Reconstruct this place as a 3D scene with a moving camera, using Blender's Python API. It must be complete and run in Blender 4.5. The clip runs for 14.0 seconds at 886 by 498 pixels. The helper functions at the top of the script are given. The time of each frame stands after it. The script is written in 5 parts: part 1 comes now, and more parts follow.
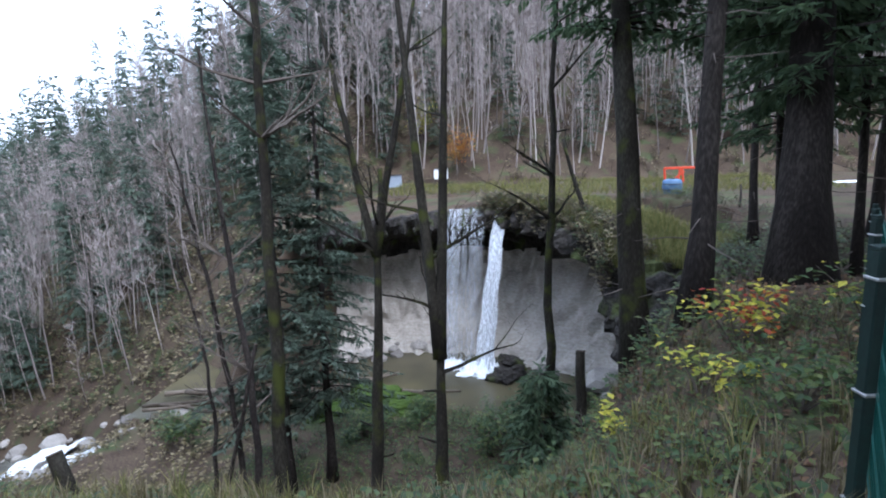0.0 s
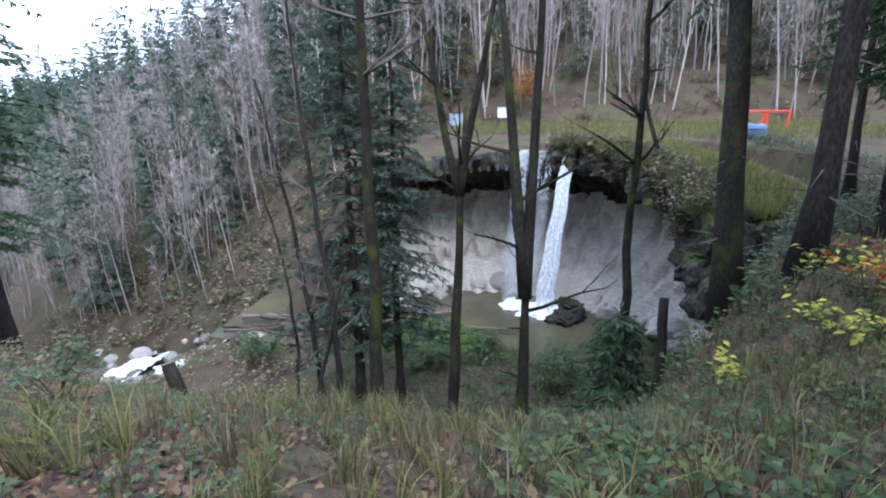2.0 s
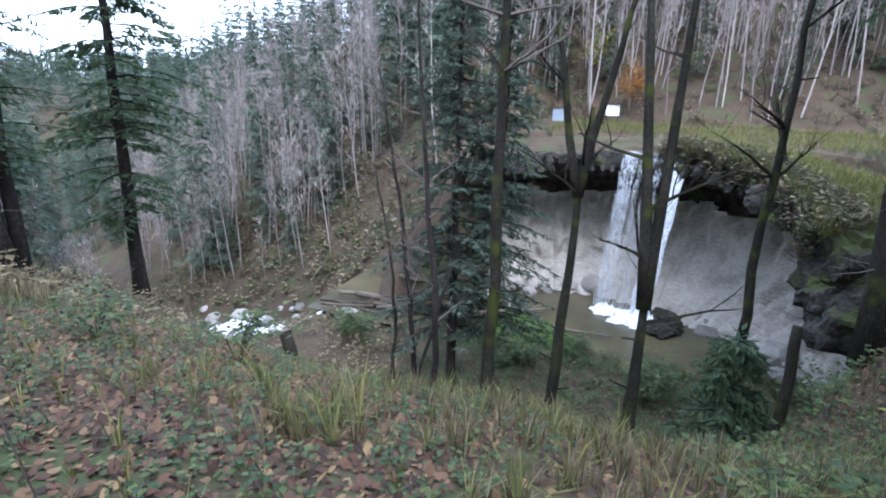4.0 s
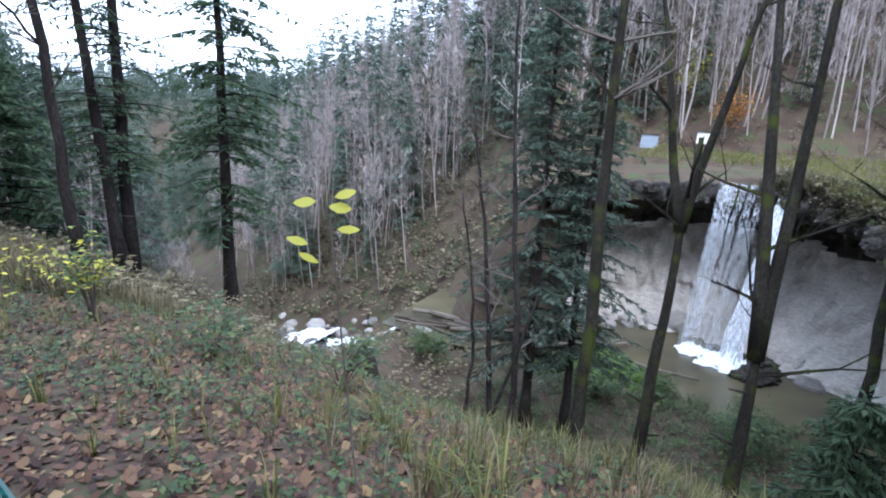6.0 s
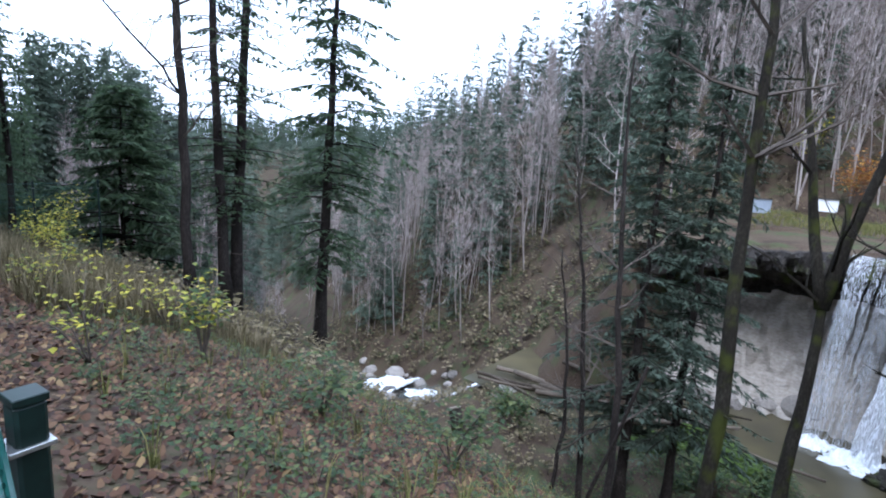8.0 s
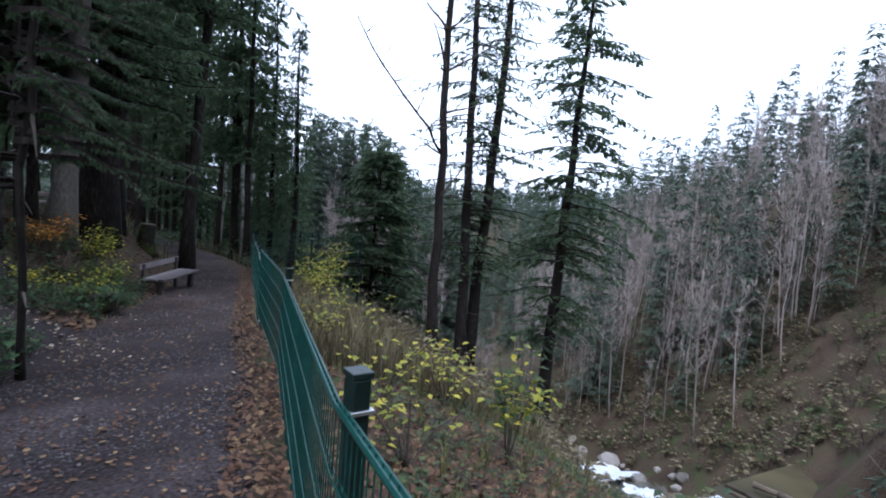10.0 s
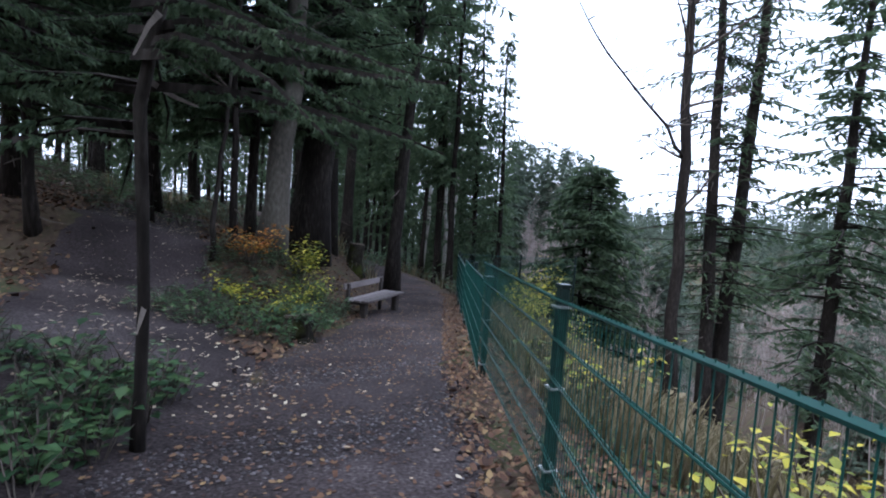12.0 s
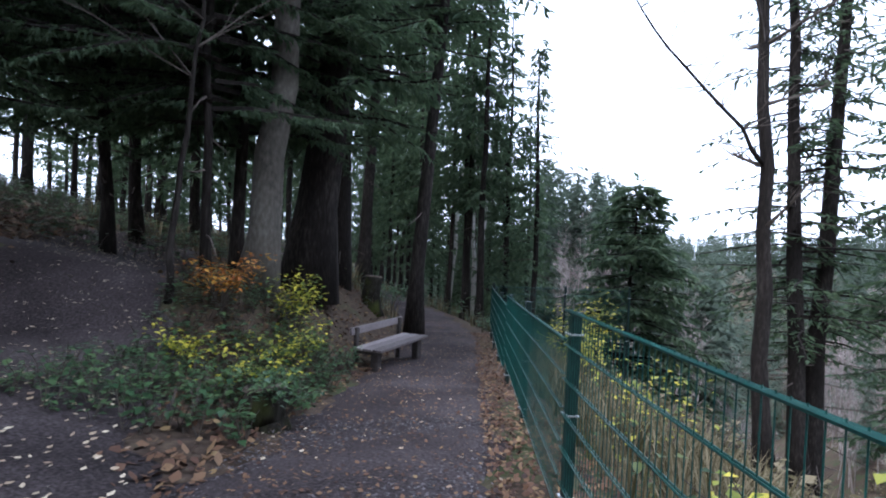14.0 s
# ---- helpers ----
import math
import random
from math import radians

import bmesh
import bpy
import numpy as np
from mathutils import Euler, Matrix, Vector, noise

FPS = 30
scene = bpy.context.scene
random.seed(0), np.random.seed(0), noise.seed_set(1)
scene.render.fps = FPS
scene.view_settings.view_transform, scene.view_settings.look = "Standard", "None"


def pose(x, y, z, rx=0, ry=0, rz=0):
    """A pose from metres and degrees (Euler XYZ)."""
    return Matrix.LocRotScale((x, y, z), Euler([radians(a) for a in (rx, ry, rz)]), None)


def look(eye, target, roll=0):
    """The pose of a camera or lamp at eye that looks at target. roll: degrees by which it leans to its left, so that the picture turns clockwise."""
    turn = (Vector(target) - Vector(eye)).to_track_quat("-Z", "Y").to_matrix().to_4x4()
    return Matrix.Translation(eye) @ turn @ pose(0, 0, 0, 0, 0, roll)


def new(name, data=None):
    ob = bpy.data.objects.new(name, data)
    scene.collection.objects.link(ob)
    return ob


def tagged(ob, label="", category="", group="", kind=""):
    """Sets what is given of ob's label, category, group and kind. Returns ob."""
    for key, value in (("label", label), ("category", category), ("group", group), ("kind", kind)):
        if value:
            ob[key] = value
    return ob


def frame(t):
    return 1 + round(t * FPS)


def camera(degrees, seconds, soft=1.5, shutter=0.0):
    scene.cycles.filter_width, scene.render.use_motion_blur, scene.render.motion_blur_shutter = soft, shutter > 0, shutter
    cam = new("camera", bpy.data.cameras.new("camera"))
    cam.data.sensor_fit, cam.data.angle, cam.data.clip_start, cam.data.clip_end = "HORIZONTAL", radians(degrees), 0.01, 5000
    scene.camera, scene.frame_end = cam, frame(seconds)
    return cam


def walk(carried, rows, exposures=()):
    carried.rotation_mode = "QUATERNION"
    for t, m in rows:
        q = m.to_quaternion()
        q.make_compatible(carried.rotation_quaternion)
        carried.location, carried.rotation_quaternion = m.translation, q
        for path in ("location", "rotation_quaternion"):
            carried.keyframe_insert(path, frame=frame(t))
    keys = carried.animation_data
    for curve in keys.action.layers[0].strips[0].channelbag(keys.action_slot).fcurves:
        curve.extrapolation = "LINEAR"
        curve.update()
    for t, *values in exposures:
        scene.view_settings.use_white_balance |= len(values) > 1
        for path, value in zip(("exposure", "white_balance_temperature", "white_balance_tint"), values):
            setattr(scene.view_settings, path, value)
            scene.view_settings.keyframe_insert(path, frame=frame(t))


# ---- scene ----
# ======================= camera =======================
cam = camera(80.0, 14.0, soft=2.0)
PATH = [
    (0, -0.100, 0.005, 1.602, 79.41, 2.40, 6.64),
    (0.5, -0.384, -0.076, 1.636, 78.73, 2.04, 8.70),
    (1, -0.626, -0.205, 1.678, 77.64, 1.65, 9.94),
    (1.5, -0.871, -0.329, 1.713, 75.44, 1.67, 10.96),
    (2, -1.123, -0.434, 1.728, 73.05, 1.47, 12.36),
    (2.5, -1.396, -0.550, 1.734, 72.47, 0.98, 14.18),
    (3, -1.657, -0.692, 1.765, 72.56, -0.08, 17.89),
    (3.2, -1.754, -0.732, 1.787, 72.44, -0.62, 19.0),
    (5.3, -2.669, -0.826, 2.036, 72.10, -1.37, 26.83),
    (5.5, -2.727, -0.801, 2.027, 72.22, -1.79, 27.75),
    (6, -2.847, -0.753, 1.982, 73.92, -2.27, 30.45),
    (6.5, -2.938, -0.716, 1.942, 75.96, -2.68, 33.20),
    (7, -3.033, -0.681, 1.915, 77.37, -2.83, 34.97),
    (7.2, -3.121, -0.649, 1.896, 77.79, -3.01, 35.58),
    (9.3, -5.158, -0.434, 1.713, 83.07, -4.19, 53.26),
    (9.5, -5.401, -0.446, 1.671, 83.44, -3.84, 56.16),
    (10, -6.074, -0.520, 1.506, 84.43, -4.90, 62.44),
    (10.5, -6.714, -0.452, 1.284, 84.70, -4.70, 69.12),
    (11, -7.441, -0.403, 1.141, 84.80, -4.59, 75.65),
    (11.5, -8.174, -0.418, 1.029, 85.72, -4.17, 80.06),
    (12, -8.897, -0.365, 0.976, 86.08, -3.96, 83.08),
    (12.5, -9.593, -0.340, 0.945, 86.86, -3.67, 85.46),
    (13, -10.207, -0.317, 0.928, 87.14, -3.27, 85.80),
    (13.5, -10.822, -0.231, 0.903, 88.05, -2.97, 86.05),
    (14, -11.423, -0.159, 0.836, 89.22, -2.87, 85.90),
]
walk(cam, [(t, pose(x, y, z, rx, ry, rz)) for t, x, y, z, rx, ry, rz in PATH],
     exposures=[(0.0, 1.08, 5450, 13), (3.0, 1.38, 5350, 13), (7.0, 1.28, 5350, 13), (9.6, 0.5, 5550, 14), (10.5, 0.5, 5600, 15), (11.6, 0.8, 5600, 15), (14.0, 1.1, 5600, 15)])

# ======================= sky and light =======================
world = bpy.data.worlds.new("overcast_sky")
scene.world = world
world.use_nodes = True
wn, wl = world.node_tree.nodes, world.node_tree.links
wn.clear()
w_out = wn.new("ShaderNodeOutputWorld")
w_bg = wn.new("ShaderNodeBackground")
w_sky = wn.new("ShaderNodeTexSky")
w_sky.sky_type = "NISHITA"
w_sky.sun_disc = False
w_sky.sun_elevation, w_sky.sun_rotation = radians(38), radians(150)
w_sky.air_density, w_sky.dust_density = 1.6, 4.0
w_mix = wn.new("ShaderNodeMix")
w_mix.data_type = "RGBA"
w_mix.inputs[0].default_value = 0.86
w_cloud = wn.new("ShaderNodeTexNoise")
w_cloud.inputs["Scale"].default_value = 2.2
w_cloud.inputs["Detail"].default_value = 5
w_ramp = wn.new("ShaderNodeValToRGB")
w_ramp.color_ramp.elements[0].position, w_ramp.color_ramp.elements[0].color = 0.3, (8.6, 9.5, 10.7, 1)
w_ramp.color_ramp.elements[1].position, w_ramp.color_ramp.elements[1].color = 0.7, (10.2, 11.0, 12.2, 1)
wl.new(w_cloud.outputs["Fac"], w_ramp.inputs[0])
wl.new(w_sky.outputs[0], w_mix.inputs[6])
wl.new(w_ramp.outputs[0], w_mix.inputs[7])
wl.new(w_mix.outputs[2], w_bg.inputs[0])
w_bg.inputs[1].default_value = 0.15
wl.new(w_bg.outputs[0], w_out.inputs[0])

sun = new("sun", bpy.data.lights.new("sun", "SUN"))
sun.data.energy, sun.data.angle, sun.data.color = 1.5, radians(30), (1.0, 0.97, 0.93)
sun.matrix_world = look((0, 0, 60), (0 - 20, 34, 0))

# ======================= materials =======================
def nodes_of(m):
    m.use_nodes = True
    return m.node_tree.nodes, m.node_tree.links


def blotchy(name, stops, scale=3.0, fine=40.0, rough=0.85, bump=0.3, by="noise", stretch=(1, 1, 1), metal=0.0, spread=0.35, bump_dist=0.03,
            leafy=0.0, moss=None):
    """Procedural surface: colour stops over noise at two scales, with per-piece variation, relief and, for leaves, some translucency."""
    m = bpy.data.materials.new(name)
    nt, ln = nodes_of(m)
    bsdf = nt["Principled BSDF"]
    bsdf.inputs["Roughness"].default_value = rough
    bsdf.inputs["Metallic"].default_value = metal
    bsdf.inputs["Specular IOR Level"].default_value = 0.15 if rough > 0.75 else 0.35
    mp = nt.new("ShaderNodeMapping")
    mp.inputs["Scale"].default_value = stretch
    geo = nt.new("ShaderNodeNewGeometry")
    ln.new(geo.outputs["Position"], mp.inputs[0])
    big = nt.new("ShaderNodeTexNoise")
    big.inputs["Scale"].default_value, big.inputs["Detail"].default_value = scale, 5
    small = nt.new("ShaderNodeTexNoise")
    small.inputs["Scale"].default_value, small.inputs["Detail"].default_value = fine, 6
    ln.new(mp.outputs[0], big.inputs[0])
    ln.new(mp.outputs[0], small.inputs[0])
    add = nt.new("ShaderNodeMath")
    add.operation = "MULTIPLY_ADD"
    add.inputs[1].default_value = 0.55
    ln.new(small.outputs["Fac"], add.inputs[0])
    sc = nt.new("ShaderNodeMath")
    sc.operation = "MULTIPLY"
    sc.inputs[1].default_value = 0.45
    ln.new(big.outputs["Fac"], sc.inputs[0])
    ln.new(sc.outputs[0], add.inputs[2])
    fac = add.outputs[0]
    if by in ("island", "object"):
        src = geo.outputs["Random Per Island"]
        if by == "object":
            info = nt.new("ShaderNodeObjectInfo")
            src = info.outputs["Random"]
        mix = nt.new("ShaderNodeMix")
        mix.inputs[0].default_value = spread
        ln.new(fac, mix.inputs[2])
        ln.new(src, mix.inputs[3])
        fac = mix.outputs[0]
    ramp = nt.new("ShaderNodeValToRGB")
    els = ramp.color_ramp.elements
    while len(els) < len(stops):
        els.new(0.5)
    for e, (p, c) in zip(els, stops):
        e.position, e.color = p, (*c, 1)
    ln.new(fac, ramp.inputs[0])
    colour = ramp.outputs[0]
    if moss:
        patch = nt.new("ShaderNodeTexNoise")
        patch.inputs["Scale"].default_value, patch.inputs["Detail"].default_value = moss[1], 6
        ln.new(geo.outputs["Position"], patch.inputs[0])
        cut = nt.new("ShaderNodeMapRange")
        cut.inputs["From Min"].default_value, cut.inputs["From Max"].default_value = moss[2], moss[2] + 0.12
        ln.new(patch.outputs["Fac"], cut.inputs["Value"])
        mm = nt.new("ShaderNodeMix")
        mm.data_type = "RGBA"
        mm.inputs[7].default_value = (*moss[0], 1)
        ln.new(cut.outputs[0], mm.inputs[0])
        ln.new(colour, mm.inputs[6])
        colour = mm.outputs[2]
    ln.new(colour, bsdf.inputs["Base Color"])
    if bump:
        bp = nt.new("ShaderNodeBump")
        bp.inputs["Strength"].default_value, bp.inputs["Distance"].default_value = bump, bump_dist
        ln.new(add.outputs[0], bp.inputs["Height"])
        ln.new(bp.outputs[0], bsdf.inputs["Normal"])
    if leafy:
        tr = nt.new("ShaderNodeBsdfTranslucent")
        ln.new(colour, tr.inputs[0])
        ms = nt.new("ShaderNodeMixShader")
        ms.inputs[0].default_value = leafy
        ln.new(bsdf.outputs[0], ms.inputs[1])
        ln.new(tr.outputs[0], ms.inputs[2])
        ln.new(ms.outputs[0], nt["Material Output"].inputs[0])
    return m


GROUND = blotchy("forest_soil", [(0.3, (0.020, 0.014, 0.011)), (0.45, (0.055, 0.038, 0.027)), (0.56, (0.085, 0.062, 0.042)), (0.68, (0.05, 0.058, 0.026))],
                 0.35, 9.0, 0.95, 0.6, bump_dist=0.06, moss=((0.055, 0.066, 0.028), 0.5, 0.53))
GRAVEL = blotchy("wet_gravel", [(0.36, (0.012, 0.009, 0.009)), (0.48, (0.034, 0.026, 0.026)), (0.58, (0.060, 0.048, 0.048)), (0.68, (0.14, 0.12, 0.118))],
                 0.8, 38.0, 0.85, 0.8, bump_dist=0.02)
BARK = blotchy("dark_bark", [(0.3, (0.007, 0.006, 0.005)), (0.5, (0.019, 0.015, 0.013)), (0.68, (0.052, 0.044, 0.038))], 2.0, 22, 0.95, 0.9, stretch=(1, 1, 0.22))
MOSSY = blotchy("mossy_bark", [(0.3, (0.006, 0.005, 0.004)), (0.5, (0.018, 0.015, 0.011)), (0.72, (0.050, 0.046, 0.036))], 2.0, 24, 0.95, 0.9, stretch=(1, 1, 0.3),
                moss=((0.036, 0.041, 0.009), 1.6, 0.54))
BEECH = blotchy("grey_bark", [(0.3, (0.045, 0.04, 0.034)), (0.55, (0.115, 0.102, 0.085)), (0.75, (0.19, 0.175, 0.145))], 1.5, 18, 0.9, 0.4, stretch=(1, 1, 0.5))
BIRCH = blotchy("pale_bark", [(0.33, (0.10, 0.09, 0.08)), (0.45, (0.34, 0.32, 0.29)), (0.7, (0.5, 0.48, 0.44))], 1.5, 14, 0.85, 0.3, stretch=(1, 1, 1.6))
TWIG = blotchy("twigs", [(0.3, (0.05, 0.04, 0.033)), (0.6, (0.12, 0.10, 0.085))], 2, 20, 0.95, 0)
# Bare wood well paler than TWIG, so its colour stands in for distance haze.
HAZED_TWIG = blotchy("far_bare_wood", [(0.2, (0.16, 0.134, 0.124)), (0.5, (0.30, 0.255, 0.238)), (0.8, (0.40, 0.355, 0.325))], 0.1, 3, 0.95, 0, by="island", spread=0.6)
NEEDLE = blotchy("spruce_needles", [(0.25, (0.034, 0.060, 0.032)), (0.5, (0.072, 0.112, 0.058)), (0.75, (0.112, 0.155, 0.08))], 0.6, 12, 0.7, 0, by="island", leafy=0.5)
# Needles paler and greyer than NEEDLE; haze is mixed into the colour.
NEEDLE_HAZED = blotchy("hazed_needles", [(0.2, (0.055, 0.078, 0.058)), (0.5, (0.088, 0.116, 0.086)), (0.8, (0.13, 0.155, 0.112))], 0.06, 3, 0.8, 0, by="island", leafy=0.35)
LITTER = blotchy("fallen_leaves", [(0.12, (0.024, 0.010, 0.006)), (0.35, (0.066, 0.029, 0.015)), (0.58, (0.105, 0.052, 0.026)), (0.80, (0.135, 0.076, 0.038)), (0.97, (0.26, 0.175, 0.075))],
                 1.2, 30, 0.7, 0.2, by="island", spread=0.85)
PALE_LEAF = blotchy("pale_fallen_leaves", [(0.2, (0.22, 0.15, 0.10)), (0.5, (0.36, 0.27, 0.18)), (0.8, (0.5, 0.42, 0.3))], 1.2, 30, 0.55, 0.2, by="island", spread=0.8)
GREEN_LEAF = blotchy("green_leaves", [(0.15, (0.022, 0.045, 0.014)), (0.5, (0.05, 0.085, 0.026)), (0.85, (0.12, 0.14, 0.04))], 1, 20, 0.5, 0, by="island", spread=0.7, leafy=0.35)
IVY_LEAF = blotchy("dark_ivy_leaves", [(0.2, (0.018, 0.045, 0.018)), (0.5, (0.04, 0.085, 0.032)), (0.8, (0.08, 0.13, 0.05))], 1, 20, 0.4, 0, by="island", spread=0.7, leafy=0.2)
YELLOW_LEAF = blotchy("yellow_leaves", [(0.15, (0.16, 0.20, 0.03)), (0.45, (0.36, 0.36, 0.05)), (0.8, (0.58, 0.50, 0.06))], 1, 20, 0.5, 0, by="island", spread=0.8, leafy=0.4)
ORANGE_LEAF = blotchy("orange_leaves", [(0.15, (0.22, 0.07, 0.02)), (0.5, (0.42, 0.17, 0.03)), (0.85, (0.5, 0.30, 0.06))], 1, 20, 0.55, 0, by="island", spread=0.8, leafy=0.35)
RED_LEAF = blotchy("red_leaves", [(0.2, (0.25, 0.03, 0.02)), (0.8, (0.42, 0.12, 0.03))], 1, 20, 0.55, 0, by="island", spread=0.8, leafy=0.35)
DRY_GRASS = blotchy("dry_grass", [(0.15, (0.07, 0.06, 0.025)), (0.5, (0.155, 0.128, 0.075)), (0.85, (0.28, 0.235, 0.15))], 0.6, 20, 0.9, 0, by="island", spread=0.7, leafy=0.3)
GREEN_GRASS = blotchy("green_grass", [(0.15, (0.07, 0.08, 0.025)), (0.5, (0.15, 0.15, 0.05)), (0.85, (0.28, 0.25, 0.10))], 0.6, 20, 0.85, 0, by="island", spread=0.7, leafy=0.3)
ROCK = blotchy("wet_conglomerate", [(0.3, (0.010, 0.009, 0.009)), (0.48, (0.032, 0.028, 0.025)), (0.62, (0.065, 0.058, 0.05)), (0.75, (0.12, 0.11, 0.095))], 0.5, 4.5, 0.85, 0.9, bump_dist=0.25, moss=((0.06, 0.07, 0.025), 0.6, 0.53))
MARL = blotchy("pale_marl", [(0.28, (0.24, 0.215, 0.185)), (0.48, (0.38, 0.345, 0.305)), (0.66, (0.48, 0.445, 0.40))], 0.3, 3.5, 0.9, 0.7, bump_dist=0.2, stretch=(1, 1, 2.2))
STONE = blotchy("stream_stones", [(0.3, (0.10, 0.09, 0.08)), (0.5, (0.23, 0.21, 0.19)), (0.7, (0.36, 0.33, 0.30))], 1.5, 9, 0.7, 0.5, by="object", bump_dist=0.05)
MOSS = blotchy("wet_moss", [(0.3, (0.03, 0.05, 0.012)), (0.5, (0.06, 0.095, 0.02)), (0.7, (0.10, 0.14, 0.035))], 1.2, 14, 0.95, 0.8, bump_dist=0.08)
PEBBLE = blotchy("wet_pebbles", [(0.2, (0.022, 0.018, 0.019)), (0.6, (0.05, 0.041, 0.043)), (0.9, (0.11, 0.095, 0.098))], 1.5, 9, 0.5, 0, by="island", spread=0.8)
LOGWOOD = blotchy("weathered_logs", [(0.3, (0.045, 0.036, 0.028)), (0.55, (0.14, 0.115, 0.09)), (0.75, (0.26, 0.22, 0.18))], 1.5, 16, 0.9, 0.6, by="object", stretch=(1, 1, 1))
PLANK = blotchy("weathered_bench_planks", [(0.3, (0.07, 0.056, 0.054)), (0.5, (0.15, 0.125, 0.122)), (0.72, (0.24, 0.205, 0.20))], 2.0, 30, 0.7, 0.4, by="object", stretch=(0.4, 2.0, 1), bump_dist=0.01)
DARKWOOD = blotchy("dark_posts", [(0.3, (0.022, 0.018, 0.017)), (0.6, (0.06, 0.05, 0.045))], 2, 25, 0.8, 0.4)
FENCE_GREEN = blotchy("green_coated_steel", [(0.3, (0.006, 0.036, 0.030)), (0.55, (0.010, 0.060, 0.050)), (0.75, (0.022, 0.095, 0.080))], 2, 40, 0.35, 0.1, bump_dist=0.003)
FENCE_DARK = blotchy("dark_green_posts", [(0.3, (0.005, 0.011, 0.010)), (0.6, (0.010, 0.024, 0.021))], 2, 40, 0.4, 0.1, bump_dist=0.003)
ALU = blotchy("clip_steel", [(0.3, (0.35, 0.36, 0.36)), (0.7, (0.55, 0.56, 0.56))], 3, 40, 0.35, 0, metal=0.8)
ORANGE_PAINT = blotchy("orange_red_paint", [(0.3, (0.5, 0.045, 0.02)), (0.7, (0.72, 0.09, 0.035))], 1, 12, 0.45, 0.05)
BLUE_PAINT = blotchy("blue_plastic", [(0.3, (0.05, 0.10, 0.19)), (0.7, (0.09, 0.17, 0.28))], 1, 12, 0.5, 0.05)
WHITE_BOARD = blotchy("white_board", [(0.3, (0.68, 0.68, 0.68)), (0.7, (0.82, 0.82, 0.81))], 1, 12, 0.5, 0.05)
GREY_BOARD = blotchy("grey_board", [(0.3, (0.20, 0.23, 0.27)), (0.7, (0.32, 0.36, 0.41))], 1, 12, 0.5, 0.05)
DARK_METAL = blotchy("dark_metal", [(0.3, (0.03, 0.03, 0.032)), (0.7, (0.07, 0.07, 0.075))], 1, 12, 0.5, 0.05, metal=0.5)


def water_material(name, deep, rough, scale, bump):
    m = bpy.data.materials.new(name)
    nt, ln = nodes_of(m)
    b = nt["Principled BSDF"]
    b.inputs["Roughness"].default_value = rough
    b.inputs["IOR"].default_value = 1.33
    geo = nt.new("ShaderNodeNewGeometry")
    n = nt.new("ShaderNodeTexNoise")
    n.inputs["Scale"].default_value, n.inputs["Detail"].default_value = scale, 4
    big = nt.new("ShaderNodeTexNoise")
    big.inputs["Scale"].default_value = 0.25
    ln.new(geo.outputs["Position"], n.inputs[0])
    ln.new(geo.outputs["Position"], big.inputs[0])
    r = nt.new("ShaderNodeValToRGB")
    r.color_ramp.elements[0].position, r.color_ramp.elements[0].color = 0.35, (*deep, 1)
    r.color_ramp.elements[1].position, r.color_ramp.elements[1].color = 0.7, (deep[0] * 1.7, deep[1] * 1.6, deep[2] * 1.4, 1)
    ln.new(big.outputs["Fac"], r.inputs[0])
    ln.new(r.outputs[0], b.inputs["Base Color"])
    bp = nt.new("ShaderNodeBump")
    bp.inputs["Strength"].default_value, bp.inputs["Distance"].default_value = bump, 0.05
    ln.new(n.outputs["Fac"], bp.inputs["Height"])
    ln.new(bp.outputs[0], b.inputs["Normal"])
    return m


POOL = water_material("murky_pool_water", (0.062, 0.056, 0.036), 0.12, 2.5, 0.35)
STREAM = water_material("stream_water", (0.10, 0.10, 0.09), 0.15, 4.0, 0.7)


def falling_water(name, density):
    """White water in streaks: foam that lets the rock behind show between the strands."""
    m = bpy.data.materials.new(name)
    nt, ln = nodes_of(m)
    b = nt["Principled BSDF"]
    b.inputs["Base Color"].default_value = (0.74, 0.77, 0.82, 1)
    b.inputs["Roughness"].default_value = 0.45
    b.inputs["Subsurface Weight"].default_value = 0.0
    geo = nt.new("ShaderNodeNewGeometry")
    mp = nt.new("ShaderNodeMapping")
    mp.inputs["Scale"].default_value = (15.0, 15.0, 0.22)
    n = nt.new("ShaderNodeTexNoise")
    n.inputs["Scale"].default_value, n.inputs["Detail"].default_value = 1.3, 6
    ln.new(geo.outputs["Position"], mp.inputs[0])
    ln.new(mp.outputs[0], n.inputs[0])
    cut = nt.new("ShaderNodeMapRange")
    cut.inputs["From Min"].default_value, cut.inputs["From Max"].default_value = density - 0.2, density + 0.2
    ln.new(n.outputs["Fac"], cut.inputs["Value"])
    tr = nt.new("ShaderNodeBsdfTransparent")
    ms = nt.new("ShaderNodeMixShader")
    ln.new(cut.outputs[0], ms.inputs[0])
    ln.new(tr.outputs[0], ms.inputs[1])
    ln.new(b.outputs[0], ms.inputs[2])
    ln.new(ms.outputs[0], nt["Material Output"].inputs[0])
    return m


FALL_THIN = falling_water("thin_falling_water", 0.63)
FALL_THICK = falling_water("thick_falling_water", 0.44)
FOAM = blotchy("foam", [(0.35, (0.55, 0.6, 0.63)), (0.6, (0.88, 0.9, 0.93))], 2, 14, 0.6, 0.5, bump_dist=0.08)


# ======================= shape helpers =======================
rng = np.random.default_rng(7)


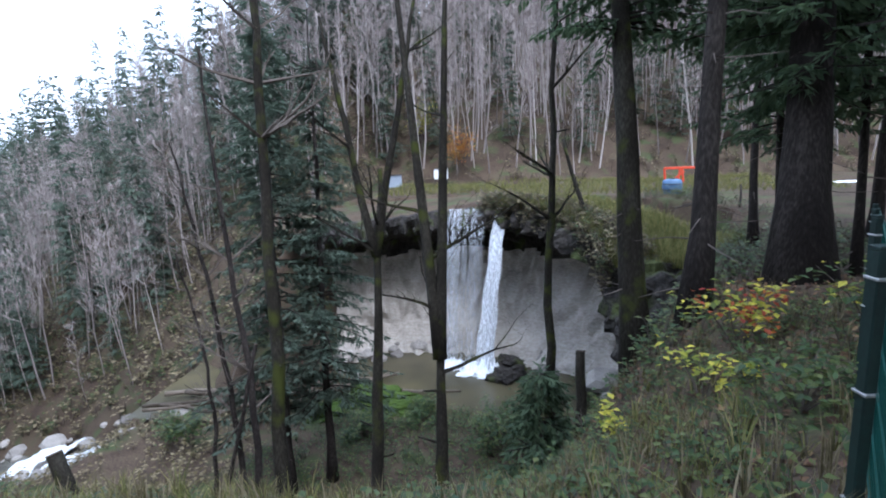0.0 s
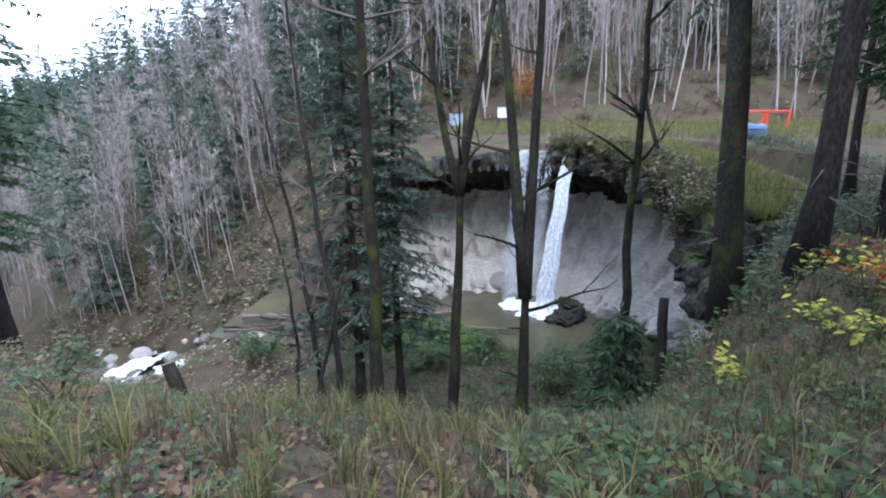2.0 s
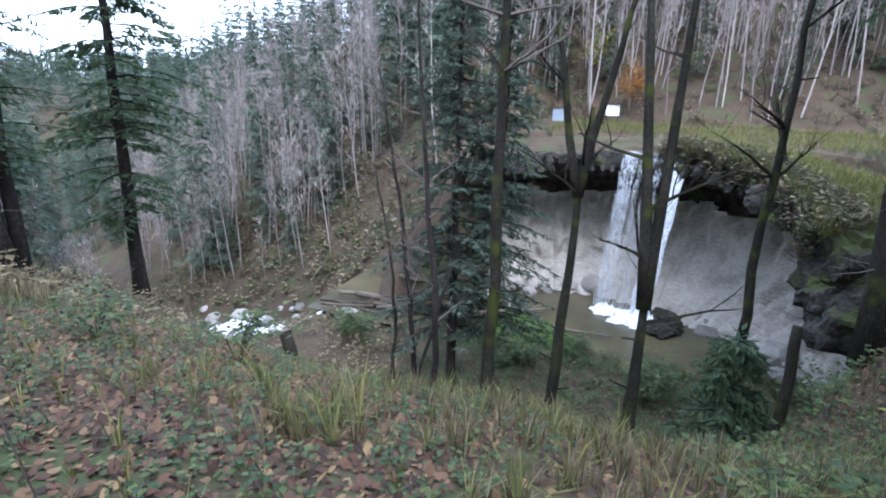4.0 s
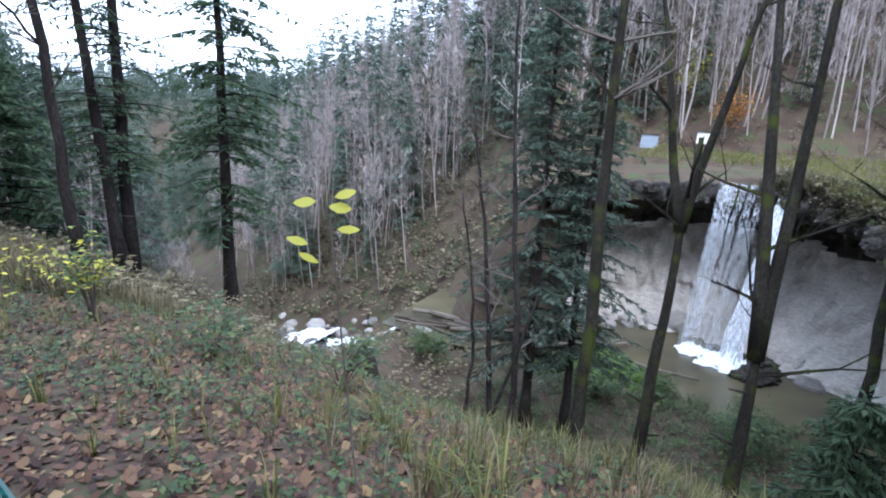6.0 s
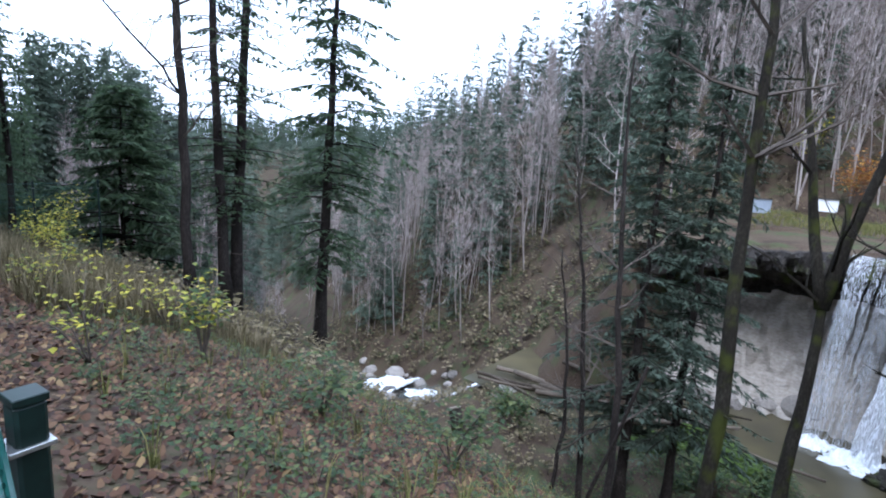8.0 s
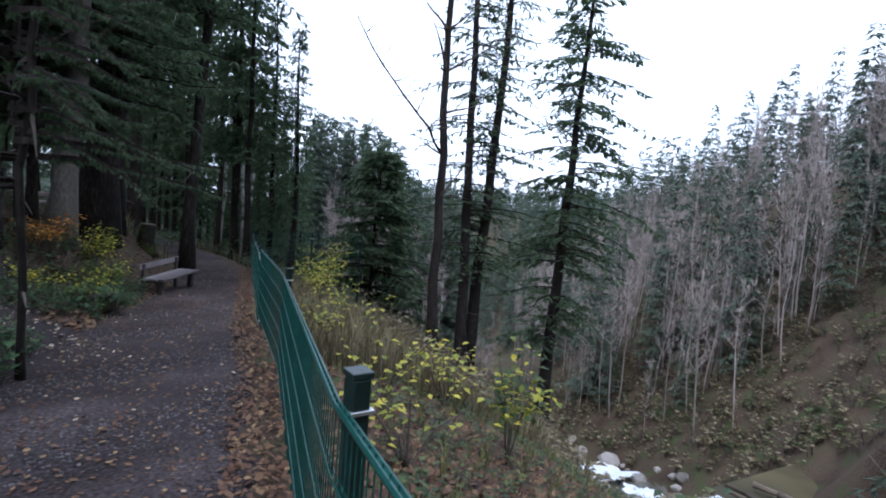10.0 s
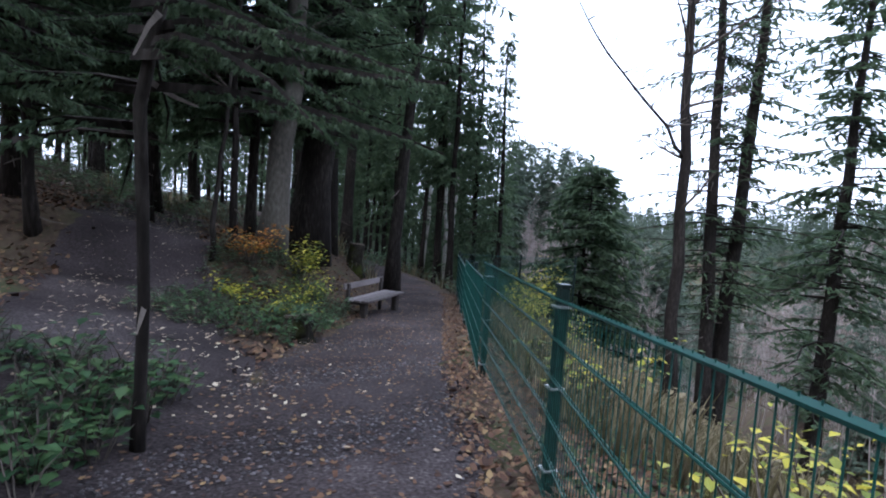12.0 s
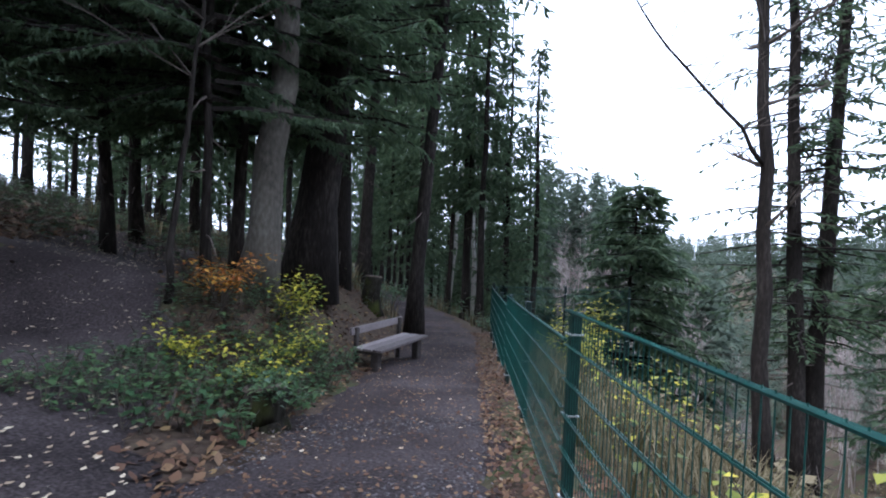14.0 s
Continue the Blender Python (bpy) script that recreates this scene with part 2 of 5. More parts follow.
class Shape:
    """Collects vertices and faces for one mesh."""

    def __init__(self):
        self.v, self.f, self.s = [], [], []

    def add(self, verts, faces, slot=0):
        o = len(self.v)
        self.v.extend([tuple(p) for p in verts])
        self.f.extend([tuple(o + i for i in q) for q in faces])
        self.s.extend([slot] * len(faces))

    def tube(self, pts, radii, sides=6, cap=True, slot=0, wobble=0.0):
        pts = [Vector(p) for p in pts]
        rings = []
        for i, p in enumerate(pts):
            d = (pts[min(i + 1, len(pts) - 1)] - pts[max(i - 1, 0)]).normalized()
            a = d.cross(Vector((0.13, 0.97, 0.2))).normalized()
            b = d.cross(a)
            rings.append([p + (a * math.cos(k * 2 * math.pi / sides) + b * math.sin(k * 2 * math.pi / sides)) * radii[i] * (1 + (wobble * rng.uniform(-1, 1) if wobble else 0))
                          for k in range(sides)])
        faces = []
        for i in range(len(pts) - 1):
            for k in range(sides):
                k2 = (k + 1) % sides
                faces.append((i * sides + k, i * sides + k2, (i + 1) * sides + k2, (i + 1) * sides + k))
        if cap:
            faces.append(tuple(range(sides))[::-1])
            faces.append(tuple((len(pts) - 1) * sides + k for k in range(sides)))
        self.add([p for r in rings for p in r], faces, slot)

    def leaf(self, p, d, w, n, slot=0):
        """A leaf from p along d, half-width w, folded a little along its middle."""
        p, d = Vector(p), Vector(d)
        side = d.cross(n)
        if side.length < 1e-6:
            side = d.cross(Vector((1, 0.3, 0)))
        side = side.normalized() * w
        up = side.cross(d).normalized() * (w * 0.35)
        m = p + d * 0.45
        self.add([p, m + side + up, p + d, m - side + up], [(0, 1, 2), (0, 2, 3)], slot)

    def box(self, c, size, rz=0.0, slot=0, m=None):
        sx, sy, sz = (q / 2 for q in size)
        b = min(sx, sy, sz) * 0.25
        bm = bmesh.new()
        bmesh.ops.create_cube(bm, size=2)
        for v in bm.verts:
            v.co = Vector((v.co.x * sx, v.co.y * sy, v.co.z * sz))
        bmesh.ops.bevel(bm, geom=list(bm.edges), offset=b, segments=1, affect="EDGES")
        t = (m if m is not None else Matrix.Translation(c) @ Matrix.Rotation(rz, 4, "Z"))
        self.add([t @ v.co for v in bm.verts], [[v.index for v in f.verts] for f in bm.faces], slot)
        bm.free()

    def mesh(self, name, mats, smooth=False):
        me = bpy.data.meshes.new(name)
        me.from_pydata(self.v, [], self.f)
        for m in mats if isinstance(mats, (list, tuple)) else [mats]:
            me.materials.append(m)
        if any(self.s):
            me.polygons.foreach_set("material_index", self.s)
        if smooth:
            me.polygons.foreach_set("use_smooth", [True] * len(me.polygons))
        me.update()
        return me


def part(name, shape, mats, parent=None, label="", smooth=False):
    ob = new(name, shape.mesh(name, mats, smooth))
    if parent:
        ob.parent = parent
    return tagged(ob, label) if label else ob


def thing(name, label, category, group="", kind="", at=(0, 0, 0)):
    ob = new(name)
    ob.location = at
    return tagged(ob, label, category, group, kind)


def sheet(name, xs, ys, zfun, mat, smooth=True):
    X, Y = np.meshgrid(xs, ys, indexing="ij")
    Z = zfun(X, Y)
    nx, ny = X.shape
    v = np.stack([X, Y, Z], -1).reshape(-1, 3)
    i, j = np.meshgrid(np.arange(nx - 1), np.arange(ny - 1), indexing="ij")
    a = (i * ny + j).ravel()
    f = np.stack([a, a + ny, a + ny + 1, a + 1], 1)
    me = bpy.data.meshes.new(name)
    me.from_pydata(v.tolist(), [], f.tolist())
    me.materials.append(mat)
    me.polygons.foreach_set("use_smooth", [smooth] * len(f))
    me.update()
    return new(name, me)


# ======================= the lie of the land =======================
def step(a, b, v):
    q = np.clip((np.asarray(v, float) - a) / (b - a), 0, 1)
    return q * q * (3 - 2 * q)


def rough(x, y, size, amp):
    """Smooth bumps from a few crossed waves."""
    a, b = np.asarray(x, float) / size, np.asarray(y, float) / size
    return amp * (np.sin(a * 2.1 + 1.3 * np.sin(b * 1.7)) * np.cos(b * 2.3 + 1.1 * np.sin(a * 1.3)) + 0.5 * np.sin(a * 4.7 + b * 3.9 + 2 * np.sin(b * 2.9)))


def path_z(x):
    """Height of the footpath along its run."""
    return np.interp(x, [-200, -60, -24, -20.5, -14.4, -11.6, -9.6, -7.5, -5.4, -3, 0, 60], [-6, -3.2, -1.75, -1.46, -0.76, -0.5, -0.25, 0.0, 0.22, 0.4, 0.2, 0.6])


def fence_y(x):
    """Line of the fence, and of the path's valley edge."""
    return np.interp(x, [-200, -60, -40, -32, -26, -14.45, -11.6, -7.4, -5.0, -4, -2.5, -1.2, 0.2, 6, 60], [-30, -4.0, 0.4, 2.0, 2.35, 0.84, 0.62, -0.06, -0.30, -0.40, -0.60, -0.24, 0.30, 2.2, 9])


STREAM_X = [-200, -120, -60, -45, -30, -20, -12, 5]


def stream_y(x):
    return np.interp(x, STREAM_X, [100, 72, 44, 41, 35.5, 32.5, 34.5, 36])


def stream_z(x):
    return np.interp(x, [-200, -120, -60, -47, -43, -40, -31, -28, -24, -12], [-58, -44, -30, -26.5, -25.6, -23.8, -20.6, -18.2, -15.2, -14.9])


BOWL, RIM = (-5.0, 30.0), 11.8


def land(x, y):
    x, y = np.asarray(x, float), np.asarray(y, float)
    pz, fy = path_z(x), fence_y(x)
    s = y - fy
    # uphill side
    q = np.maximum(0, -s - 2.3)
    up = 0.2 * np.minimum(q, 70) + 0.9 * step(0.1, 2.0, q) * step(-17.6, -19.2, x) + rough(x, y, 9, 0.25) * step(3, 12, q)
    # valley side
    sp = np.maximum(0, s)
    steep = 0.27 * sp + 0.040 * np.minimum(sp, 10) ** 2 + 0.9 * np.maximum(0, sp - 10)
    gentle = 0.42 * sp + 0.14 * np.maximum(0, sp - 7) + 0.45 * np.maximum(0, sp - 14.5)
    shelf = 0.20 * sp
    down = steep + (gentle - steep) * step(-10, -31, x)
    edge = -0.6 + 0.36 * np.maximum(0, y - 11)
    down = down + (shelf - down) * step(0, 4.8, x - edge)
    down = down - np.maximum(0, down - 3.0) * 0.9 * step(4, 10, x - 0.3 * np.maximum(0, y - 14))
    near = pz + up - down + rough(x, y, 5, 0.12) * step(0.8, 5, sp)
    near = near + 21 * np.exp(-((x + 82) / 24) ** 2 - ((y - 27) / 11) ** 2)
    bed = stream_z(x)
    sy = stream_y(x)
    k = 0.6
    low = bed + 0.09 * np.maximum(0, sy - 2.5 - y)
    near = low + np.log1p(np.exp(np.clip((near - low) / k, -40, 40))) * k
    # far bank on the left
    d = np.maximum(0, y - sy - 3.0)
    tall = 50
    far = bed + 0.78 * np.minimum(d, tall) + 0.12 * np.clip(d - tall, 0, 70) + rough(x, y, 11, 0.9) * step(0, 12, d)
    # plateau and wooded hill behind the fall
    dist = np.hypot(x - BOWL[0], y - BOWL[1])
    plateau = -2.5 + 0.6 * np.maximum(0, y - 63) - 0.35 * np.maximum(0, y - 140) + rough(x, y, 13, 0.5) * step(50, 70, y)
    plateau = plateau + (near - plateau) * step(26, 18, y) * step(3, 9, x)
    behind = far + (plateau - far) * step(-24, -13.5, x)
    ang = np.degrees(np.arctan2(y - BOWL[1], x - BOWL[0]))
    wall = step(RIM + 5.4, RIM + 6.4, dist)
    floor = bed + 0.33 * np.maximum(0, dist - 11.5) * step(-30, 20, ang)
    in_bowl = floor + (behind - floor) * wall
    is_far = step(-2.5, 2.5, y - sy)
    right = step(4.5, 9.0, x) * step(16, 24, y)
    mix = step(-17, -13, x)
    out = near + ((behind * (1 - mix) + in_bowl * mix) - near) * is_far
    out = out + (np.maximum(out, in_bowl) - out) * right
    # stream channel
    gully = np.exp(-((y - sy) / 2.6) ** 2) * step(-13, -18, x)
    return out - 0.9 * gully


def land_at(x, y):
    return float(land(np.array([x]), np.array([y]))[0])


def lines(*spans):
    out = []
    for a, b, n in spans:
        out.extend(np.linspace(a, b, n, endpoint=False))
    return np.array(out + [spans[-1][1]])


ground = sheet("ground", lines((-900, -200, 14), (-200, -60, 60), (-60, -24, 70), (-24, 8, 128), (8, 40, 50), (40, 150, 30), (150, 900, 14)),
               lines((-700, -80, 14), (-80, -8, 40), (-8, 16, 104), (16, 48, 80), (48, 130, 60), (130, 900, 24)), land, GROUND)
tagged(ground, "damp brown forest soil with moss and leaf litter", "ground", kind="structure")


# footpaths: strips with ragged edges, sunk at the rim
def strip(name, centre, half, n, label):
    sh = Shape()
    cols = 14
    grid = []
    for i in range(n + 1):
        (cx, cy), (nx, ny) = centre(i / n)
        row = []
        for j in range(cols + 1):
            u = j / cols * 2 - 1
            wob = 1 + 0.10 * math.sin(i * 0.9 + (0 if u < 0 else 2)) + 0.05 * math.sin(i * 2.3)
            x, y = cx + nx * u * half * wob, cy + ny * u * half * wob
            z = land_at(x, y) + 0.035 * (1 - abs(u) ** 6 * 2.0) + 0.012 * math.sin(x * 3.1 + y * 2.2)
            row.append((x, y, z))
        grid.append(row)
    v = [p for r in grid for p in r]
    c = cols + 1
    f = [(i * c + j, i * c + j + 1, (i + 1) * c + j + 1, (i + 1) * c + j) for i in range(n) for j in range(cols)]
    sh.add(v, f)
    ob = part(name, sh, GRAVEL, smooth=True)
    return tagged(ob, label, "footpath", kind="structure")


def main_path(u):
    x = 3.0 - 57.0 * u
    return (x, float(fence_y(x)) - 1.28), (0.0, 1.0)


def side_path(u):
    x = -10.6 - 16.4 * u
    v = max(0.0, (-12.0 - x) / 15.0)
    y = -1.6 - 4.4 * (v ** 0.8) - 1.2 * v + 0.25 * max(0.0, x + 12.0)
    return (x, y), (0.42, -0.9)


strip("footpath", main_path, 1.12, 230, "dark wet gravel footpath strewn with leaves")
strip("side_path", side_path, 1.35, 70, "dark earth side path climbing into the forest")


# ======================= trees =======================
def unit(v):
    return Vector(v).normalized()


def trunk_points(base, top, n, bend, seed):
    """Points up a stem from base to top with a slight, seeded bend."""
    r = random.Random(seed)
    base, top = Vector(base), Vector(top)
    ax = Vector((r.uniform(-1, 1), r.uniform(-1, 1), 0)) * bend
    ax2 = Vector((r.uniform(-1, 1), r.uniform(-1, 1), 0)) * bend * 0.5
    kink = min(0.09, bend * 0.45)
    return [base.lerp(top, i / n) + ax * math.sin(math.pi * i / n) + ax2 * math.sin(2 * math.pi * i / n)
            + Vector((r.uniform(-1, 1), r.uniform(-1, 1), 0)) * kink * (0 < i < n) for i in range(n + 1)]


def taper(r0, r1, n, flare=0.5):
    return [r0 + (r1 - r0) * i / n + r0 * flare * max(0, 1 - i / n * 9) ** 2 for i in range(n + 1)]


def limb(sh, p, d, length, r, depth, rd, droop=0.0, sides=4, kids=(2, 4)):
    """A bare limb that forks into finer ones."""
    n = 4
    pts, q, dd = [Vector(p)], Vector(p), Vector(d).normalized()
    for i in range(n):
        dd = (dd + Vector((rd.uniform(-.22, .22), rd.uniform(-.22, .22), rd.uniform(-.12, .22) - droop))).normalized()
        q = q + dd * length / n
        pts.append(q.copy())
    sh.tube(pts, [r * (1 - 0.75 * i / n) for i in range(n + 1)], sides, cap=False)
    if depth:
        for k in range(rd.randint(*kids)):
            i = rd.randint(1, n)
            side = Vector((rd.uniform(-1, 1), rd.uniform(-1, 1), rd.uniform(-.2, .9)))
            limb(sh, pts[i], dd * 0.7 + side * 0.75, length * rd.uniform(.4, .7), r * (1 - 0.7 * i / n) * 0.6, depth - 1, rd, droop, 3, kids)


def to_ground(low, high):
    """Foot of the line through two points, where it meets the land."""
    low, high = Vector(low), Vector(high)
    d = (low - high).normalized()
    p = high.copy()
    for _ in range(400):
        if p.z < land_at(p.x, p.y):
            break
        p = p + d * 0.08
    return p - Vector((0, 0, 0.12))


def bare_tree(name, low, high, height, radius, mat, label, limbs=10, first=0.35, depth=2, bend=0.15, seed=1, reach=3.0, category="tree", group="", forks=()):
    """A leafless tree standing on the line from low to high. forks: (start height share, end offset, radius share) for main stems."""
    rd = random.Random(seed)
    base = to_ground(low, high)
    axis = (Vector(high) - Vector(low)).normalized()
    t = thing(name, label, category, group, at=base)
    top = axis * height
    n = 14
    pts = trunk_points((0, 0, 0), top, n, bend, seed)
    sh = Shape()
    sh.tube(pts, taper(radius, radius * 0.30, n), 10, wobble=0.07)
    part("trunk", sh, mat, t, smooth=True)
    stems = [(pts, radius)]
    for share, off, rr in forks:
        i = int(share * n)
        a = pts[i]
        b = a + Vector(off)
        fp = trunk_points(a - axis * 0.1, b, 9, bend * 0.9, seed + 11)
        fs = Shape()
        fs.tube(fp, taper(radius * rr, radius * rr * 0.35, 9, 0.15), 8, wobble=0.07)
        part("stem", fs, mat, t, smooth=True)
        stems.append((fp, radius * rr))
    for k in range(limbs):
        br = Shape()
        sp, sr = stems[k % len(stems)]
        u = first + (1 - first) * rd.random() if sp is pts else 0.15 + 0.8 * rd.random()
        i = min(len(sp) - 1, int(u * (len(sp) - 1)))
        a = rd.uniform(0, 2 * math.pi)
        limb(br, sp[i], (math.cos(a), math.sin(a), rd.uniform(.1, .9)), reach * rd.uniform(.4, 1.0), sr * (0.42 - 0.2 * u), depth, rd)
        part("branch", br, mat if radius > 0.2 else TWIG, t)
    # short dead stubs low on the stem
    for k in range(4):
        i = rd.randint(2, n - 4)
        a = rd.uniform(0, 2 * math.pi)
        st = Shape()
        st.tube([pts[i], pts[i] + Vector((math.cos(a), math.sin(a), 0.15)) * (radius + rd.uniform(.15, .5))], [radius * 0.18, radius * 0.08], 5)
        part("dead_stub", st, mat, t)
    return t


def crown_shape(height, start, radius, seed, twigs=9, step_z=0.42, per=5, spray=0.34, droop=0.35, thin=1.0, ragged=0.35, slim=0.15, tufts=2, wood=True):
    """Spruce branches: drooping limbs with hanging sprays of needles. Slot 0 wood, slot 1 needles."""
    rd = random.Random(seed)
    sh = Shape()
    z = start
    while z < height - 0.3:
        share = (z - start) / (height - start)
        reach = radius * (1 - share) ** 0.8 * (0.55 + 0.45 * min(1, share * 6 + 0.4)) + 0.15
        for k in range(per):
            if rd.random() > thin:
                continue
            a = rd.uniform(0, 2 * math.pi)
            r = reach * rd.uniform(1 - ragged, 1.12)
            zb = z + rd.uniform(-.6, .6) * step_z
            sag = droop * rd.uniform(.6, 1.35)
            d = Vector((math.cos(a), math.sin(a), 0))
            pts = []
            for i in range(5):
                u = i / 4
                pts.append(d * (r * u) + Vector((rd.uniform(-.04, .04) * r, rd.uniform(-.04, .04) * r, zb + r * (0.10 * u - sag * u * u) + 0.12 * r * u ** 4)))
            if wood:
                sh.tube(pts, [0.035 * (1 - 0.8 * i / 4) * (0.4 + r / 3) for i in range(5)], 3, cap=False)
            side = Vector((-d.y, d.x, 0))
            m = max(3, int(twigs * (0.35 + r / radius)))
            for w in range(m):
                u = 0.14 + 0.86 * (w + rd.random()) / m
                i = min(3, int(u * 4))
                p = pts[i].lerp(pts[i + 1], u * 4 - i)
                s = 1 if w % 2 else -1
                ln_ = spray * rd.uniform(.6, 1.35) * (1.15 - 0.45 * u)
                dd = (d * rd.uniform(.2, .8) + side * s * rd.uniform(.4, 1.0) + Vector((0, 0, rd.uniform(-.75, -.05)))).normalized() * ln_
                sh.leaf(p, dd, ln_ * slim * rd.uniform(.8, 1.3), Vector((0, 0, 1)) + side * rd.uniform(-.6, .6), 1)
                for e in range(tufts):
                    dd2 = (dd.normalized() + Vector((rd.uniform(-.7, .7), rd.uniform(-.7, .7), rd.uniform(-.9, .1)))).normalized() * ln_ * rd.uniform(.45, .85)
                    sh.leaf(p + dd * rd.uniform(.1, .7), dd2, ln_ * slim * rd.uniform(.6, 1.0), side + Vector((0, 0, rd.uniform(-1, 1))), 1)
            tip = pts[4]
            sh.leaf(tip - d * 0.1, (d + Vector((0, 0, -.3))).normalized() * spray * 0.9, spray * 0.16, Vector((0, 0, 1)), 1)
        z += step_z * rd.uniform(.75, 1.25)
    for k in range(8):
        a = k * 2.4
        sh.leaf((0, 0, height - 0.5 + 0.06 * k), Vector((math.cos(a) * .25, math.sin(a) * .25, 0.15)), 0.05, Vector((0, 0, 1)), 1)
    return sh


CROWNS = {}


def crown_mesh(key, mats, **kw):
    if key not in CROWNS:
        CROWNS[key] = crown_shape(**kw).mesh("crown", mats)
    return CROWNS[key]


def spruce(name, low, high, height, radius, crown, label, mat=None, seed=1, bend=0.12, scale=1.0, category="conifer", group="", turn=0.0, stubs=14, reach=0.9, widen=1.0):
    """A spruce on the line from low to high, with a shared crown mesh that follows its lean."""
    rd = random.Random(seed)
    base = to_ground(low, high)
    axis = (Vector(high) - Vector(low)).normalized()
    t = thing(name, label, category, group, at=base)
    pts = trunk_points((0, 0, 0), axis * height, 12, bend, seed)
    sh = Shape()
    sh.tube(pts, taper(radius, 0.03, 12), 11, wobble=0.05)
    part("trunk", sh, mat or BARK, t, smooth=True)
    c = new("crown", crown)
    c.parent = t
    c.matrix_basis = axis.to_track_quat("Z", "Y").to_matrix().to_4x4() @ Matrix.Rotation(turn, 4, "Z") @ Matrix.Diagonal((scale * widen, scale * widen, scale, 1))
    if stubs:
        st = Shape()
        for k in range(stubs):
            u = rd.uniform(.05, .5 if stubs < 60 else .85)
            p = pts[int(u * 12)].lerp(pts[int(u * 12) + 1], rd.random())
            a = rd.uniform(0, 2 * math.pi)
            d = Vector((math.cos(a), math.sin(a), rd.uniform(-.35, .1)))
            q = p + d * reach * rd.uniform(.5, 1.6)
            st.tube([p, p.lerp(q, .5) + Vector((0, 0, -.05)), q + Vector((0, 0, rd.uniform(-.25, .05)))], [0.022, 0.014, 0.006], 3, cap=False)
        tagged(part("dead_twig", st, TWIG, t), kind="stuff")
    return t


TALL_A = dict(height=24, start=9, radius=3.0, seed=3, twigs=20, step_z=0.42, per=5, spray=0.42)
TALL_B = dict(height=24, start=4.5, radius=3.2, seed=5, twigs=18, step_z=0.40, per=5, spray=0.45, thin=0.85)
VALLEY = dict(height=26, start=5, radius=3.4, seed=8, twigs=18, step_z=0.42, per=5, spray=0.42, thin=0.75, ragged=0.65, droop=0.6, slim=0.11, tufts=4)
SPARSE = dict(height=26, start=4.5, radius=2.6, seed=9, twigs=12, step_z=0.42, per=4, spray=0.30, thin=0.75, ragged=0.7, droop=0.5, slim=0.12, tufts=3)
YOUNG = dict(height=6, start=0.4, radius=1.9, seed=12, twigs=20, step_z=0.24, per=6, spray=0.34, slim=0.10, tufts=3)
DRAPED = dict(height=24, start=4, radius=3.0, seed=14, twigs=18, step_z=0.46, per=5, spray=0.5, droop=0.55, thin=0.85, ragged=0.6, slim=0.09, tufts=4)
FARSPR = dict(height=20, start=2.5, radius=2.9, seed=21, twigs=12, step_z=0.5, per=5, spray=0.62, slim=0.13, tufts=1, wood=False)
wood_needles = [BARK, NEEDLE]

# -- mossy deciduous trees on the slope below the fence
bare_tree("alder", (-5.21, 10.19, -7.0), (-5.91, 12.55, 2.44), 19, 0.18, MOSSY, "slender dark tree trunk with moss patches on the slope", 12, 0.5, 2, 0.18, 3)
bare_tree("alder", (-4.52, 15.04, -9.12), (-4.37, 17.68, 0.75), 13.5, 0.26, MOSSY, "mossy tree forking into two leafless stems", 9, 0.75, 2, 0.10, 5,
          forks=((0.80, (-1.9, 1.6, 8.0), 0.62), (0.80, (1.4, 2.0, 8.6), 0.62)))
bare_tree("alder", (-1.87, 12.35, -7.37), (-1.98, 13.75, -1.96), 6.6, 0.26, MOSSY, "thick mossy tree with twin stems rising from one foot", 8, 0.8, 2, 0.05, 8,
          forks=((0.86, (-1.35, 3.0, 11.5), 0.68), (0.86, (0.25, 3.2, 11.5), 0.64)))
bare_tree("alder", (1.31, 17.66, -9.02), (1.79, 20.31, 4.75), 22, 0.22, MOSSY, "tall thin leafless tree above the pool", 9, 0.55, 2, 0.25, 13)
bare_tree("alder", (-9.56, 16.68, -11.01), (-11.75, 20.23, 4.05), 20, 0.16, BARK, "thin leaning leafless tree on the lower slope", 16, 0.3, 2, 0.5, 17)
bare_tree("alder", (-11.44, 19.12, -12.31), (-14.2, 21.68, -0.56), 17, 0.15, BARK, "thin crooked leafless tree on the lower slope", 18, 0.3, 2, 0.6, 19)
bare_tree("alder", (-12.89, 18.78, -10.35), (-14.2, 20.7, -1.24), 12, 0.11, BARK, "spindly leafless sapling on the lower slope", 12, 0.3, 2, 0.5, 23)
bare_tree("alder", (5.54, 36.58, -3.88), (1.6, 38.62, 9.54), 17, 0.34, MOSSY, "old tree leaning out over the waterfall lip", 8, 0.35, 2, 0.3, 29)

# -- spruces at the right of the slope
spruce("spruce", (3.17, 13.21, -3.91), (3.03, 14.64, 3.76), 24, 0.36, crown_mesh("ta", wood_needles, **TALL_A), "large spruce with rough mossy bark", MOSSY, 31)
spruce("spruce", (3.21, 9.79, -3.04), (3.85, 11.13, 3.66), 22, 0.23, crown_mesh("ta", wood_needles, **TALL_A), "spruce with dark scaly bark and dead twigs", BARK, 33, turn=2.0, stubs=30)
spruce("spruce", (6.12, 11.82, -2.39), (6.61, 13.06, 3.88), 26, 0.52, crown_mesh("tb", wood_needles, **TALL_B), "very thick old spruce with dark bark", BARK, 35, turn=0.7, stubs=24)
spruce("spruce", (8.41, 13.79, -1.61), (8.74, 14.78, 3.44), 22, 0.11, crown_mesh("tb", wood_needles, **TALL_B), "slim dark spruce in the shade", BARK, 37, turn=1.9)
